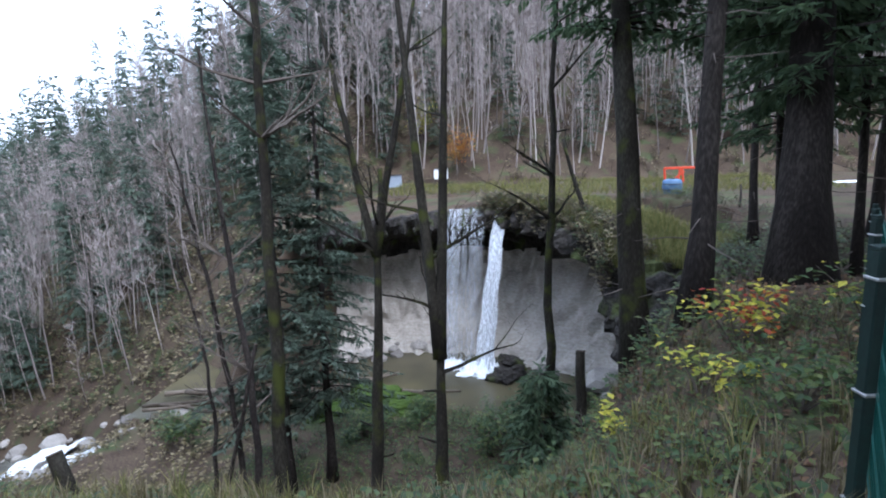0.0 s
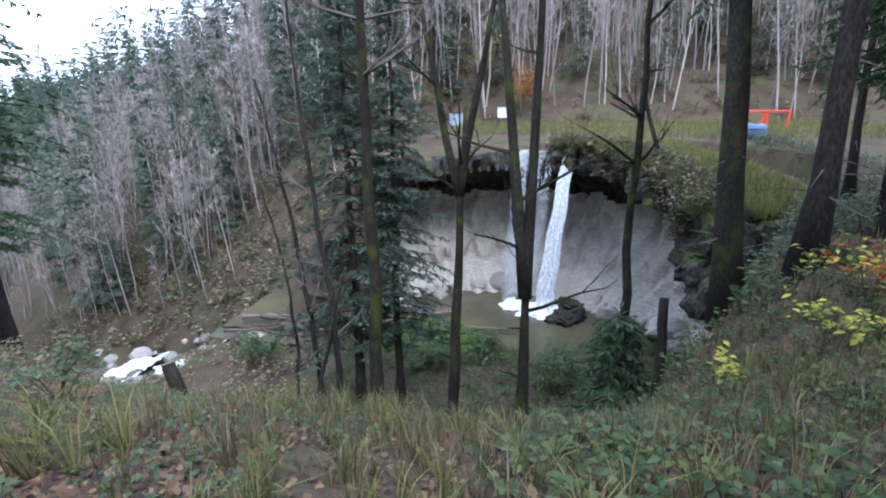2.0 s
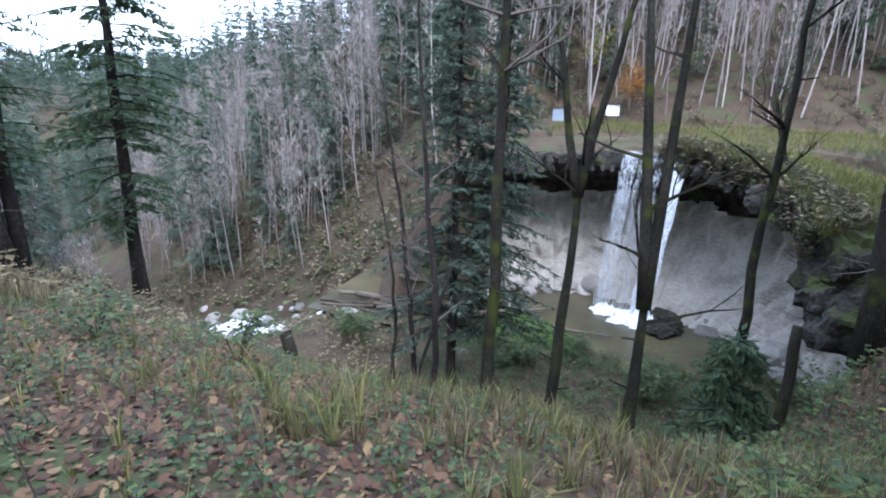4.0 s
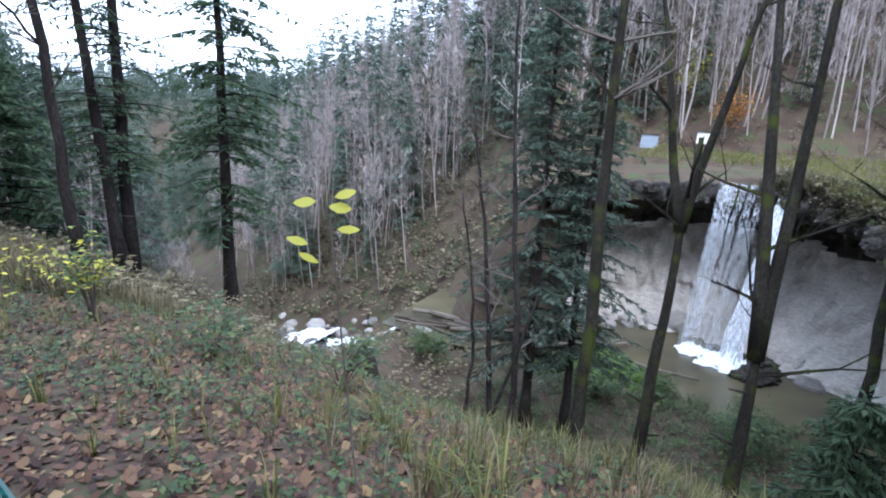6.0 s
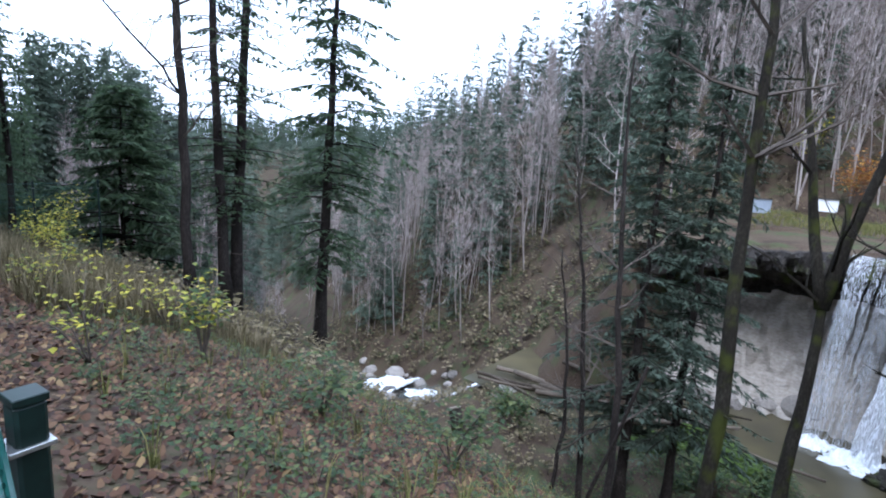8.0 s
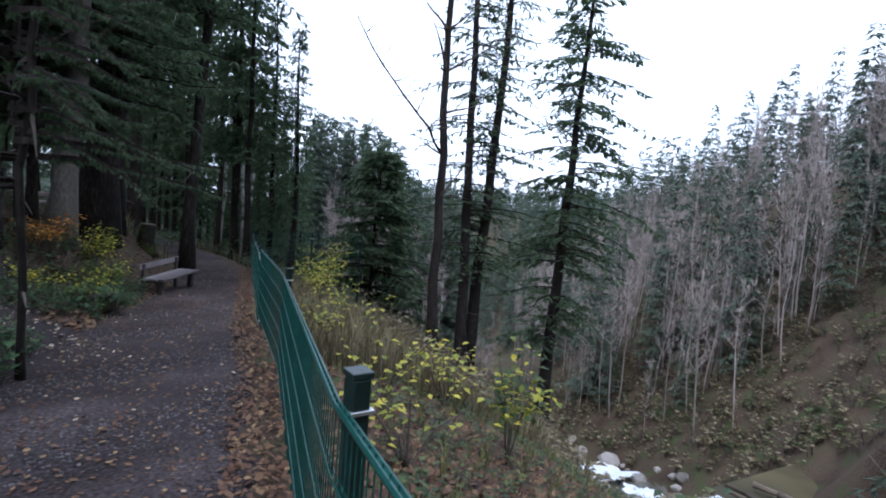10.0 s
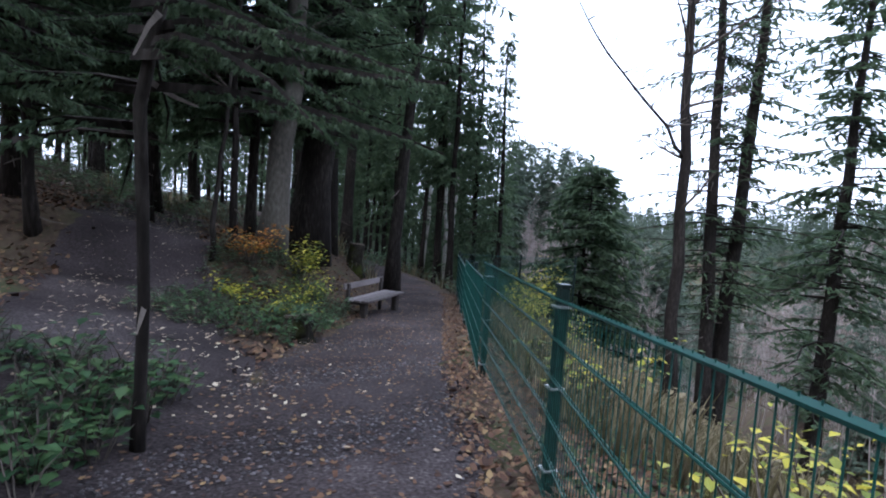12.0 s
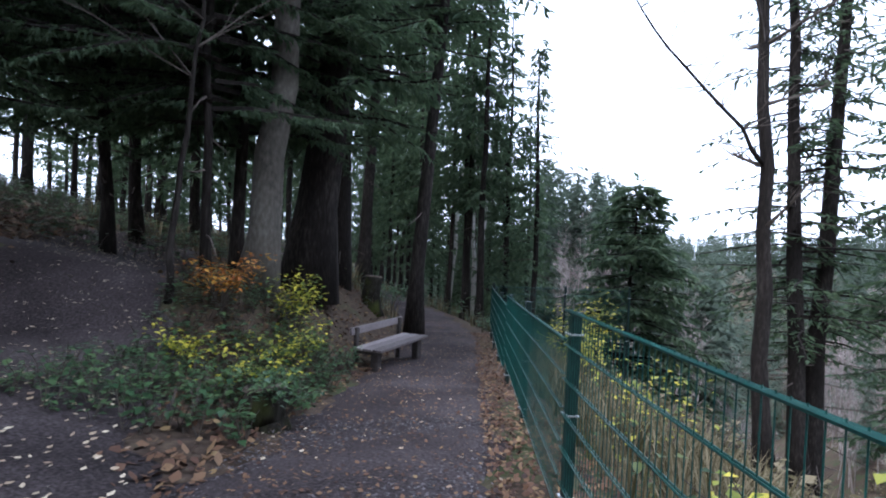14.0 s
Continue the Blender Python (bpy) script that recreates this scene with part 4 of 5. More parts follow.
# ======================= benches =======================
def bench(x, y, rz, label, mat, z=None):
    t = thing("bench", label, "bench", at=(x, y, land_at(x, y) if z is None else z))
    for k in range(3):
        s = Shape()
        s.box((0, -0.19 + 0.2 * k, 0.43 + 0.004 * k), (1.9, 0.165, 0.045))
        part("seat_plank", s, mat, t)
    s = Shape()
    s.box((0, -0.335, 0.72), (1.9, 0.045, 0.13), m=Matrix.Translation((0, -0.33, 0.72)) @ Matrix.Rotation(0.12, 4, "X"))
    part("backrest", s, mat, t)
    for sx in (-0.8, 0.8):
        s = Shape()
        s.box((sx, -0.30, 0.33), (0.09, 0.07, 0.90))
        part("back_post", s, DARKWOOD, t)
        s = Shape()
        s.box((sx, 0.12, 0.14), (0.16, 0.14, 0.52))
        part("front_leg", s, DARKWOOD, t)
        s = Shape()
        s.box((sx, -0.05, 0.372), (0.09, 0.46, 0.07))
        part("bearer", s, DARKWOOD, t)
    t.rotation_euler = (0, 0, rz)
    return t


bench(-21.4, -0.3, math.atan2(-0.46, 0.89), "weathered wooden bench with plank seat beside the path", PLANK)
bench(-28.2, -4.1, math.atan2(-0.25, 0.97) + 1.2, "pale wooden bench among the trees uphill", PLANK)


# ======================= meadow above the fall =======================
def sign_board(x, y, z, w, h, rz, mat, label):
    t = thing("sign_board", label, "sign", at=(x, y, land_at(x, y)))
    zz = z - land_at(x, y)
    s = Shape()
    s.box((0, 0, zz), (w, 0.06, h))
    b = part("board", s, mat, t)
    for sx in (-1, 1):
        s = Shape()
        s.tube([(sx * w * .42, 0.06, -0.3), (sx * w * .42, 0.06, zz + h * .5)], [0.06, 0.05], 7)
        part("post", s, DARKWOOD, t)
    s = Shape()
    s.box((0, -0.01, zz + h * .5 + 0.05), (w * 1.12, 0.3, 0.06))
    part("roof", s, DARKWOOD, t)
    t.rotation_euler = (0, 0, rz)
    return t


sign_board(-7.47, 60.38, -1.03, 1.6, 1.15, 0.05, WHITE_BOARD, "white information board on wooden posts")
sign_board(-12.56, 58.55, -1.63, 1.7, 1.4, 0.35, GREY_BOARD, "grey-blue information board seen at an angle")


def climbing_frame():
    t = thing("loading_frame", "bright orange-red steel frame standing on the meadow", "frame", at=(15.8, 50.4, land_at(15.8, 50.4)))
    zt = -0.85 - land_at(15.8, 50.4)
    s = Shape()
    s.box((0, 0, zt), (3.2, 0.2, 0.2))
    part("top_beam", s, ORANGE_PAINT, t)
    for k, sx in enumerate((-1.45, -0.5, 0.1, 1.45)):
        s = Shape()
        s.tube([(sx, 0, -0.2), (sx + (0.25 if k % 2 else -0.2), 0, zt)], [0.11, 0.09], 8)
        part("upright", s, ORANGE_PAINT, t)
    s = Shape()
    s.tube([(-1.45, 0, 0.15), (0.1, 0, zt * 0.8)], [0.07, 0.07], 7)
    part("brace", s, ORANGE_PAINT, t)


climbing_frame()


def tank():
    t = thing("water_tank", "blue plastic tank standing on the meadow", "tank", at=(12.9, 43.7, land_at(12.9, 43.7)))
    s = Shape()
    s.tube([(0, 0, 0), (0, 0, .08), (0, 0, .55), (0, 0, 1.0), (0, 0, 1.12)], [.68, .74, .76, .72, .5], 18)
    part("body", s, BLUE_PAINT, t, smooth=True)
    s = Shape()
    s.tube([(0, 0, 1.1), (0, 0, 1.2)], [.22, .2], 14)
    part("lid", s, DARK_METAL, t)
    for z in (.3, .75):
        s = Shape()
        s.tube([(0, 0, z - .03), (0, 0, z + .03)], [.785, .785], 18)
        part("hoop", s, DARK_METAL, t)


tank()


def tent():
    t = thing("tent", "small white gabled tent at the forest edge", "tent", at=(28.5, 48.8, land_at(28.5, 48.8)))
    h = -2.6 - land_at(28.5, 48.8)
    s = Shape()
    s.add([(-1.6, -1.5, h - .9), (1.6, -1.5, h - .9), (1.6, 1.5, h - .9), (-1.6, 1.5, h - .9), (-1.5, 0, h + .25), (1.5, 0, h + .25)],
          [(0, 1, 5, 4), (2, 3, 4, 5), (1, 2, 5), (3, 0, 4), (0, 3, 2, 1)])
    part("roof", s, WHITE_BOARD, t)
    for sx in (-1.5, 1.5):
        for sy in (-1.4, 1.4):
            s = Shape()
            s.tube([(sx, sy, -0.3), (sx, sy, h - .85)], [.04, .04], 6)
            part("pole", s, DARK_METAL, t)


tent()
for k, (x, y) in enumerate(((9.5, 38), (13.8, 33.5), (15.6, 31.8), (8.0, 41.5), (18.0, 36.0))):
    s = Shape()
    z = land_at(x, y)
    s.tube([(x, y, z - .2), (x + .03, y, z + .7), (x, y, z + 1.35)], [.07, .06, .055], 7)
    tagged(part("fence_post", s, DARKWOOD, smooth=True), "dark wooden pasture fence post", "post", "pasture fence posts")


# ======================= scattered growth =======================
def template(sh):
    """Triangles of a shape as arrays: vertices, faces, slots."""
    f, s = [], []
    for q, k in zip(sh.f, sh.s):
        for i in range(1, len(q) - 1):
            f.append((q[0], q[i], q[i + 1]))
            s.append(k)
    return np.array(sh.v, float), np.array(f, int), np.array(s, int)


def scatter(name, temps, places, scales, mats, label, category, turns=None, tilt=0.0, seed=1, stretch=None):
    """One joined mesh of many copies of the given templates."""
    r = np.random.default_rng(seed)
    n = len(places)
    which = r.integers(0, len(temps), n)
    V, F, S = [], [], []
    o = 0
    for k, (tv, tf, ts) in enumerate(temps):
        idx = np.nonzero(which == k)[0]
        m = len(idx)
        if not m:
            continue
        a = r.uniform(0, 2 * np.pi, m) if turns is None else turns[idx]
        ca, sa = np.cos(a), np.sin(a)
        sc = scales[idx]
        st = np.ones(m) if stretch is None else stretch[idx]
        x, y, z = tv[:, 0][None] * sc[:, None], tv[:, 1][None] * sc[:, None], tv[:, 2][None] * (sc * st)[:, None]
        if tilt:
            b, c = r.normal(0, tilt, m)[:, None], r.normal(0, tilt, m)[:, None]
            z = z + x * b + y * c
        X = x * ca[:, None] - y * sa[:, None] + places[idx, 0][:, None]
        Y = x * sa[:, None] + y * ca[:, None] + places[idx, 1][:, None]
        Z = z + places[idx, 2][:, None]
        V.append(np.stack([X, Y, Z], -1).reshape(-1, 3))
        F.append((tf[None] + (np.arange(m) * len(tv))[:, None, None] + o).reshape(-1, 3))
        S.append(np.tile(ts, m))
        o += m * len(tv)
    V, F, S = np.concatenate(V), np.concatenate(F), np.concatenate(S)
    me = bpy.data.meshes.new(name)
    me.vertices.add(len(V))
    me.vertices.foreach_set("co", V.ravel())
    me.loops.add(len(F) * 3)
    me.loops.foreach_set("vertex_index", F.ravel())
    me.polygons.add(len(F))
    me.polygons.foreach_set("loop_start", np.arange(len(F)) * 3)
    for m in mats:
        me.materials.append(m)
    me.polygons.foreach_set("material_index", S)
    me.update(calc_edges=True)
    return tagged(new(name, me), label, category, kind="stuff")


def on_land(x, y, lift=0.0):
    return np.stack([x, y, land(x, y) + lift], -1)


# -- far woods, their colours paled to stand in for haze
def far_spruce(seed, h=20.0):
    return template(crown_shape(height=h, start=2.0, radius=2.6, seed=seed, twigs=8, step_z=0.8, per=5, spray=0.95, ragged=0.45, slim=0.14, tufts=0, wood=False))


def far_bare(seed, h=16.0):
    rd = random.Random(seed)
    sh = Shape()
    pts = trunk_points((0, 0, -0.5), (rd.uniform(-1, 1), rd.uniform(-1, 1), h), 5, 0.4, seed)
    sh.tube(pts, [0.095, 0.08, 0.065, 0.05, 0.03, 0.015], 4, cap=False)
    for k in range(16):
        u = rd.uniform(.3, .97)
        i = min(4, int(u * 5))
        p = pts[i].lerp(pts[i + 1], u * 5 - i)
        a = rd.uniform(0, 6.28)
        d = Vector((math.cos(a), math.sin(a), rd.uniform(.5, 1.5))).normalized()
        ln_ = rd.uniform(1.2, 3.0) * (1.2 - u * .6)
        q = p + d * ln_
        sh.tube([p, q], [0.035, 0.012], 3, cap=False)
        for w in range(15):
            s = p.lerp(q, rd.uniform(.2, 1))
            e = Vector((rd.uniform(-1, 1), rd.uniform(-1, 1), rd.uniform(.1, 1.3))).normalized() * rd.uniform(.5, 1.4)
            sh.leaf(s, e, 0.022, Vector((0, 0, 1)))
    return template(sh)


r5 = np.random.default_rng(55)


def wood_patch(n, x0, x1, y0, y1, keep):
    x, y = r5.uniform(x0, x1, n), r5.uniform(y0, y1, n)
    ok = keep(x, y)
    return x[ok], y[ok]


sp_t = [far_spruce(k) for k in (1, 2, 3, 4)]
coarse_t = [template(crown_shape(height=20.0, start=2.0, radius=2.8, seed=k, twigs=5, step_z=1.3, per=5, spray=1.5, ragged=0.45, slim=0.16, tufts=0, wood=False)) for k in (5, 6, 7)]
ba_t = [far_bare(k) for k in range(6)]
x, y = wood_patch(900, -200, -14, 46, 165, lambda x, y: (y > stream_y(x) + 8) & (rough(x, y, 8, 0.5) + r5.random(len(x)) < 0.62) & ((x < -24) | (y > 66)))
scatter("far_spruce_wood", sp_t, on_land(x, y, -.3), r5.uniform(.55, 1.45, len(x)) * np.where(r5.random(len(x)) < .3, .6, 1.0), [HAZED_TWIG, NEEDLE_HAZED], "spruce wood with haze-pale needles on the opposite valley side", "woods", seed=3)
x, y = wood_patch(800, -130, -16, 42, 120, lambda x, y: (y > stream_y(x) + 6) & ~((x > -33) & (x < -20) & (y < 74)))
scatter("far_bare_wood", ba_t, on_land(x, y), r5.uniform(.6, 1.25, len(x)), [HAZED_TWIG], "bare autumn trees on the opposite valley side", "woods", seed=4)
x, y = wood_patch(1300, -40, 70, 64, 135, lambda x, y: y > 64)
scatter("hill_bare_wood", ba_t, on_land(x, y), r5.uniform(.7, 1.3, len(x)), [HAZED_TWIG], "brown leafless beech wood on the hill behind the waterfall", "woods", seed=5)
x, y = wood_patch(330, -45, 90, 66, 140, lambda x, y: (r5.random(len(x)) < np.where(x > 5, 0.75, 0.35)))
scatter("hill_spruce_wood", sp_t, on_land(x, y, -.3), r5.uniform(.5, 1.15, len(x)), [HAZED_TWIG, NEEDLE_HAZED], "scattered spruces on the hill behind the waterfall", "woods", seed=6)
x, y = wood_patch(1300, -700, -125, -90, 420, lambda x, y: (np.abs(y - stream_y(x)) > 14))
scatter("valley_wood", coarse_t, on_land(x, y, -.3), r5.uniform(.9, 1.6, len(x)), [HAZED_TWIG, NEEDLE_HAZED], "distant spruce wood down the valley", "woods", seed=7)

# spruces on the spur beyond the bend of the path, lower towards the open valley
turn = r5.uniform(14, 33, 150)
away = r5.uniform(58, 104, 150)
x, y = -11.4 - away * np.cos(np.radians(turn)), -0.2 + away * np.sin(np.radians(turn))
z = land(x, y)
high = 0.8 + away * np.tan(np.radians(np.interp(turn, [14, 21, 25, 30, 33], [10.5, 9.0, 6.0, 0.5, -1.0]) - r5.uniform(0, 3.5, 150))) - z
ok = high > 7
scatter("spur_spruce_wood", sp_t, np.stack([x, y, z - .3], -1)[ok], np.clip(high[ok] / 20, .4, 1.6), [HAZED_TWIG, NEEDLE_HAZED], "spruces with haze-pale needles on the spur beyond the path", "woods", seed=8)
x, y = wood_patch(260, -110, -58, 14, 44, lambda x, y: y < stream_y(x) - 6)
scatter("spur_bare_wood", ba_t, on_land(x, y), r5.uniform(.5, 1.0, len(x)), [HAZED_TWIG], "grey leafless trees on the spur beyond the path", "woods", seed=9)

# -- wood on the right and behind the path, and up the slope by the side path
in_wood = crown_mesh("far", wood_needles, **FARSPR)
high_wood = crown_mesh("highfar", wood_needles, height=22, start=6.5, radius=2.7, seed=25, twigs=11, step_z=0.48, per=5, spray=0.6, slim=0.13, tufts=1, wood=False)
rd3 = random.Random(31)
spots = []


def free(x, y, gap):
    if any((x - a) ** 2 + (y - b) ** 2 < gap * gap for a, b in spots):
        return False
    spots.append((x, y))
    return True


def wood_tree(x, y, crown, h, r, label, sc):
    z = land_at(x, y)
    spruce("spruce", (x, y, z), (x + rd3.uniform(-.25, .25), y + rd3.uniform(-.25, .25), z + 8), h, r, crown, label, BARK, rd3.randint(1, 999), scale=sc, turn=rd3.uniform(0, 6), stubs=8)


count = 0
while count < 57:
    x, y = rd3.uniform(-85, -23), rd3.uniform(-38, 12)
    if y > float(fence_y(x)) - 3.6 or (y > -7.5 and x > -27) or not free(x, y, 2.6):
        continue
    wood_tree(x, y, high_wood if rd3.random() < .7 else in_wood, rd3.uniform(20, 26), rd3.uniform(.12, .26), "dark spruce in the wood uphill of the path", rd3.uniform(.9, 1.15))
    count += 1
count = 0
while count < 62:
    x = rd3.uniform(-95, -33)
    y = rd3.uniform(float(fence_y(x)) + 0.6, max(float(fence_y(x)) + 2.5, (-x - 11.4) * 0.24))
    if not free(x, y, 1.7):
        continue
    share = (y - float(fence_y(x))) / max(2.5, (-x - 11.4) * 0.24 - float(fence_y(x)))
    sc = 1.15 - 0.6 * share + rd3.uniform(-.1, .1)
    wood_tree(x, y, in_wood if rd3.random() < .6 else high_wood, 21 * sc, rd3.uniform(.12, .2), "dark spruce in the wood where the path bends", sc)
    count += 1
count = 0
while count < 36:
    x, y = rd3.uniform(9, 45), rd3.uniform(9, 45)
    if y > 20 + (x - 9) * 0.75 or not free(x, y, 2.6) or (x < 13 and y > 23):
        continue
    wood_tree(x, y, high_wood, rd3.uniform(18, 24), rd3.uniform(.12, .25), "dark spruce in the wood beside the meadow", rd3.uniform(.85, 1.1))
    count += 1
# Mostly unseen; the number sets how much light is blocked from behind.
count = 0
while count < 13:
    x, y = rd3.uniform(-22, 14), rd3.uniform(-24, -6)
    if not free(x, y, 3.2) or (x < -14 and y > -9):
        continue
    wood_tree(x, y, high_wood, rd3.uniform(18, 24), rd3.uniform(.15, .28), "dark spruce in the mostly unseen wood behind the path", rd3.uniform(.9, 1.1))
    count += 1
# Spruces added out of view to shade the trunks and slope from the right.
for x, y in ((7.5, 4.0), (10.5, 7.0), (13.0, 10.5), (5.5, -2.5), (9.0, 0.5), (12.5, 4.5)):
    wood_tree(x, y, in_wood, 21, 0.2, "spruce added out of view beside the fence corner to cast shade", 1.05)
count = 0
while count < 16:
    x = rd3.uniform(-100, -62)
    y = (-x - 11.4) * rd3.uniform(.25, .52)
    if not free(x, y, 2.5):
        continue
    sc = rd3.uniform(.5, .85)
    wood_tree(x, y, in_wood, 20 * sc, 0.14, "spruce on the far slope beyond the path", sc)
    count += 1
# low boughs over the side path
near_crown = crown_mesh("near", wood_needles, height=6.8, start=2.2, radius=2.3, seed=72, twigs=80, step_z=0.3, per=5, spray=0.075, droop=0.4, slim=0.12, tufts=10)
low_crown = crown_mesh("low", wood_needles, height=11, start=2.1, radius=2.5, seed=71, twigs=56, step_z=0.26, per=5, spray=0.15, droop=0.45, slim=0.085, tufts=8)
for x, y, sc, r in ((-12.0, -1.65, 0.95, 0.034), (-16.4, -6.4, 1.1, 0.09), (-19.2, -6.9, 1.3, 0.12), (-21.6, -3.3, 1.35, 0.12), (-9.5, -6.4, 1.2, 0.1), (-24.5, -6.5, 1.5, 0.14), (-18.4, -6.0, 1.05, 0.09), (-21.0, -5.3, 1.25, 0.1), (-13.6, -5.2, 1.05, 0.08), (-19.7, -3.15, 1.3, 0.07)):
    z = land_at(x, y)
    spruce("spruce", (x, y, z), (x + .08, y - .05, z + 5), 11 * sc if x < -12.5 or x > -11 else 6.4, r, near_crown if -12.5 < x < -11 else low_crown, "young spruce with low green boughs over the side path", BARK, int(-x * 7), scale=sc, stubs=10 if x < -12.5 else 4, reach=0.4, widen=0.8 if -12.5 < x < -11 else 1.0)

# -- undergrowth templates
def leaf_template(w=0.36):
    sh = Shape()
    sh.add([(0, 0, 0), (0.35, w, 0.12), (0.75, w * .7, 0.06), (1, 0, 0.16), (0.75, -w * .7, 0.1), (0.35, -w, 0.05)], [(0, 1, 2), (0, 2, 3), (0, 3, 4), (0, 4, 5)])
    return template(sh)


def tuft_template(seed, blades=9, h=0.5, lean=0.5):
    rd = random.Random(seed)
    sh = Shape()
    for k in range(blades):
        a = rd.uniform(0, 6.28)
        d = Vector((math.cos(a), math.sin(a), 0))
        s = Vector((-d.y, d.x, 0)) * 0.008
        hh, le = h * rd.uniform(.5, 1.1), lean * rd.uniform(.2, 1.0) * h
        b = d * rd.uniform(0, .06)
        mid = b + d * le * .35 + Vector((0, 0, hh * .7))
        sh.add([b - s, b + s, mid + s * .8, mid - s * .8, b + d * le + Vector((0, 0, hh))], [(0, 1, 2, 3), (3, 2, 4)])
    return template(sh)


def herb_template(seed, leaves=10, h=0.35, size=0.09, stems=3):
    rd = random.Random(seed)
    sh = Shape()
    for k in range(stems):
        a = rd.uniform(0, 6.28)
        top = Vector((math.cos(a) * h * .5, math.sin(a) * h * .5, h * rd.uniform(.6, 1.1)))
        sh.tube([(0, 0, -.02), top * .5 + Vector((0, 0, .06)), top], [0.005, 0.004, 0.002], 3, cap=False)
        for j in range(leaves // stems):
            u = rd.uniform(.25, 1)
            b = rd.uniform(0, 6.28)
            s = size * rd.uniform(.6, 1.3)
            sh.leaf(top * u, Vector((math.cos(b), math.sin(b), rd.uniform(-.5, .3))).normalized() * s, s * .36, Vector((0, 0, 1)), 1)
    return template(sh)


LEAF_T = [leaf_template(.36), leaf_template(.28), leaf_template(.45)]
r6 = np.random.default_rng(66)


def band(n, x0, x1, s0, s1):
    """Places beside the fence line: x range, and distance range on its valley side."""
    x = r6.uniform(x0, x1, n)
    return x, fence_y(x) + r6.uniform(s0, s1, n)


# leaf litter beyond the fence, along its foot, on the banks and the paths
x, y = band(46000, -18, -3.0, 0.05, 7.5)
x2, y2 = band(4000, -3.4, 0.5, 0.05, 7.5)
x, y = np.append(x, x2), np.append(y, y2)
scatter("leaf_litter", LEAF_T, on_land(x, y, .015), r6.uniform(.03, .078, len(x)), [LITTER], "brown and russet fallen leaves on the slope", "leaves", tilt=.35, seed=11)
x, y = band(9500, -27, -1, -0.42, 0.16)
scatter("leaf_litter", LEAF_T, on_land(x, y, .05), r6.uniform(.025, .06, len(x)), [LITTER], "wet brown leaves heaped along the foot of the fence", "leaves", tilt=.3, seed=12)
x, y = band(8000, -30, 2, -2.4, -0.35)
scatter("leaf_litter", LEAF_T, on_land(x, y, .045), r6.uniform(.02, .05, len(x)), [LITTER], "scattered dark leaves trodden into the path", "leaves", tilt=.12, seed=13)
x, y = band(280, -30, 2, -2.4, -0.3)
scatter("pale_leaves", LEAF_T, on_land(x, y, .055), r6.uniform(.02, .05, len(x)), [PALE_LEAF], "pale fallen leaves lying on the path", "leaves", tilt=.12, seed=14)
def pebble_template(seed):
    rd = random.Random(seed)
    sh = Shape()
    ring = [(math.cos(k * 1.257) * rd.uniform(.7, 1.1), math.sin(k * 1.257) * rd.uniform(.7, 1.1), 0) for k in range(5)]
    sh.add(ring + [(rd.uniform(-.2, .2), rd.uniform(-.2, .2), rd.uniform(.5, .8))], [(k, (k + 1) % 5, 5) for k in range(5)])
    return template(sh)


x, y = band(15000, -17, -4, -2.35, -0.3)
scatter("path_gravel", [pebble_template(k) for k in range(4)], on_land(x, y, .03), r6.uniform(.005, .018, len(x)), [PEBBLE], "small wet grey stones trodden into the path", "gravel", seed=18)
u = r6.random(1500)
x = -12.5 - 14.5 * u
y = -1.6 - 4.4 * u ** .8 - 1.2 * u + r6.uniform(-1.0, 1.0, len(u))
scatter("pale_leaves", LEAF_T, on_land(x, y, .055), r6.uniform(.025, .06, len(x)), [PALE_LEAF], "pale fallen leaves lying on the side path", "leaves", tilt=.12, seed=15)
x = np.append(r6.uniform(-38, -9, 14000), r6.uniform(-24, -9, 16000))
y = r6.uniform(-11, 0.5, len(x))
v = np.clip((-12 - x) / 15, 0, 1)
ok = (y < fence_y(x) - 2.3) & (np.abs(y + 1.6 + 4.4 * v ** .8 + 1.2 * v) > 1.15 + r6.normal(0, .15, len(x)))
x, y = x[ok], y[ok]
scatter("leaf_litter", LEAF_T, on_land(x, y, .03), r6.uniform(.04, .1, len(x)), [LITTER], "rusty fallen leaves on the bank between the paths", "leaves", tilt=.35, seed=16)
x, y = r6.uniform(0, 11, 9000), r6.uniform(1, 15, 9000)
scatter("leaf_litter", LEAF_T, on_land(x, y, .02), r6.uniform(.06, .12, len(x)), [LITTER], "brown fallen leaves under the spruces", "leaves", tilt=.35, seed=17)

TUFT_T = [tuft_template(k) for k in range(5)]
x, y = band(130, -6.0, 2, 1.7, 6.5)
scatter("long_grass", [tuft_template(40 + k, 22, 0.6, 1.1) for k in range(4)], on_land(x, y), r6.uniform(.3, .75, len(x)), [GREEN_GRASS], "long arching yellow-green grass at the slope edge", "grass", seed=26)
x, y = band(330, -5, 2, 1.6, 5.5)
scatter("dry_grass", TUFT_T, on_land(x, y), r6.uniform(.3, .8, len(x)), [DRY_GRASS], "straw-coloured grass on the slope edge", "grass", seed=21)
x, y = band(1900, -27, -12.5, 0.6, 5.0)
scatter("dry_grass", TUFT_T, on_land(x, y), r6.uniform(.5, 1.5, len(x)), [DRY_GRASS], "tall withered grass behind the fence", "grass", seed=22)
x, y = band(1500, -24, 3, 0.6, 12)
scatter("green_grass", TUFT_T, on_land(x, y), r6.uniform(.25, .65, len(x)), [GREEN_GRASS], "green grass tufts on the slope", "grass", seed=23)
x, y = r6.uniform(-12, 26, 5200), r6.uniform(42.6, 62, 5200)
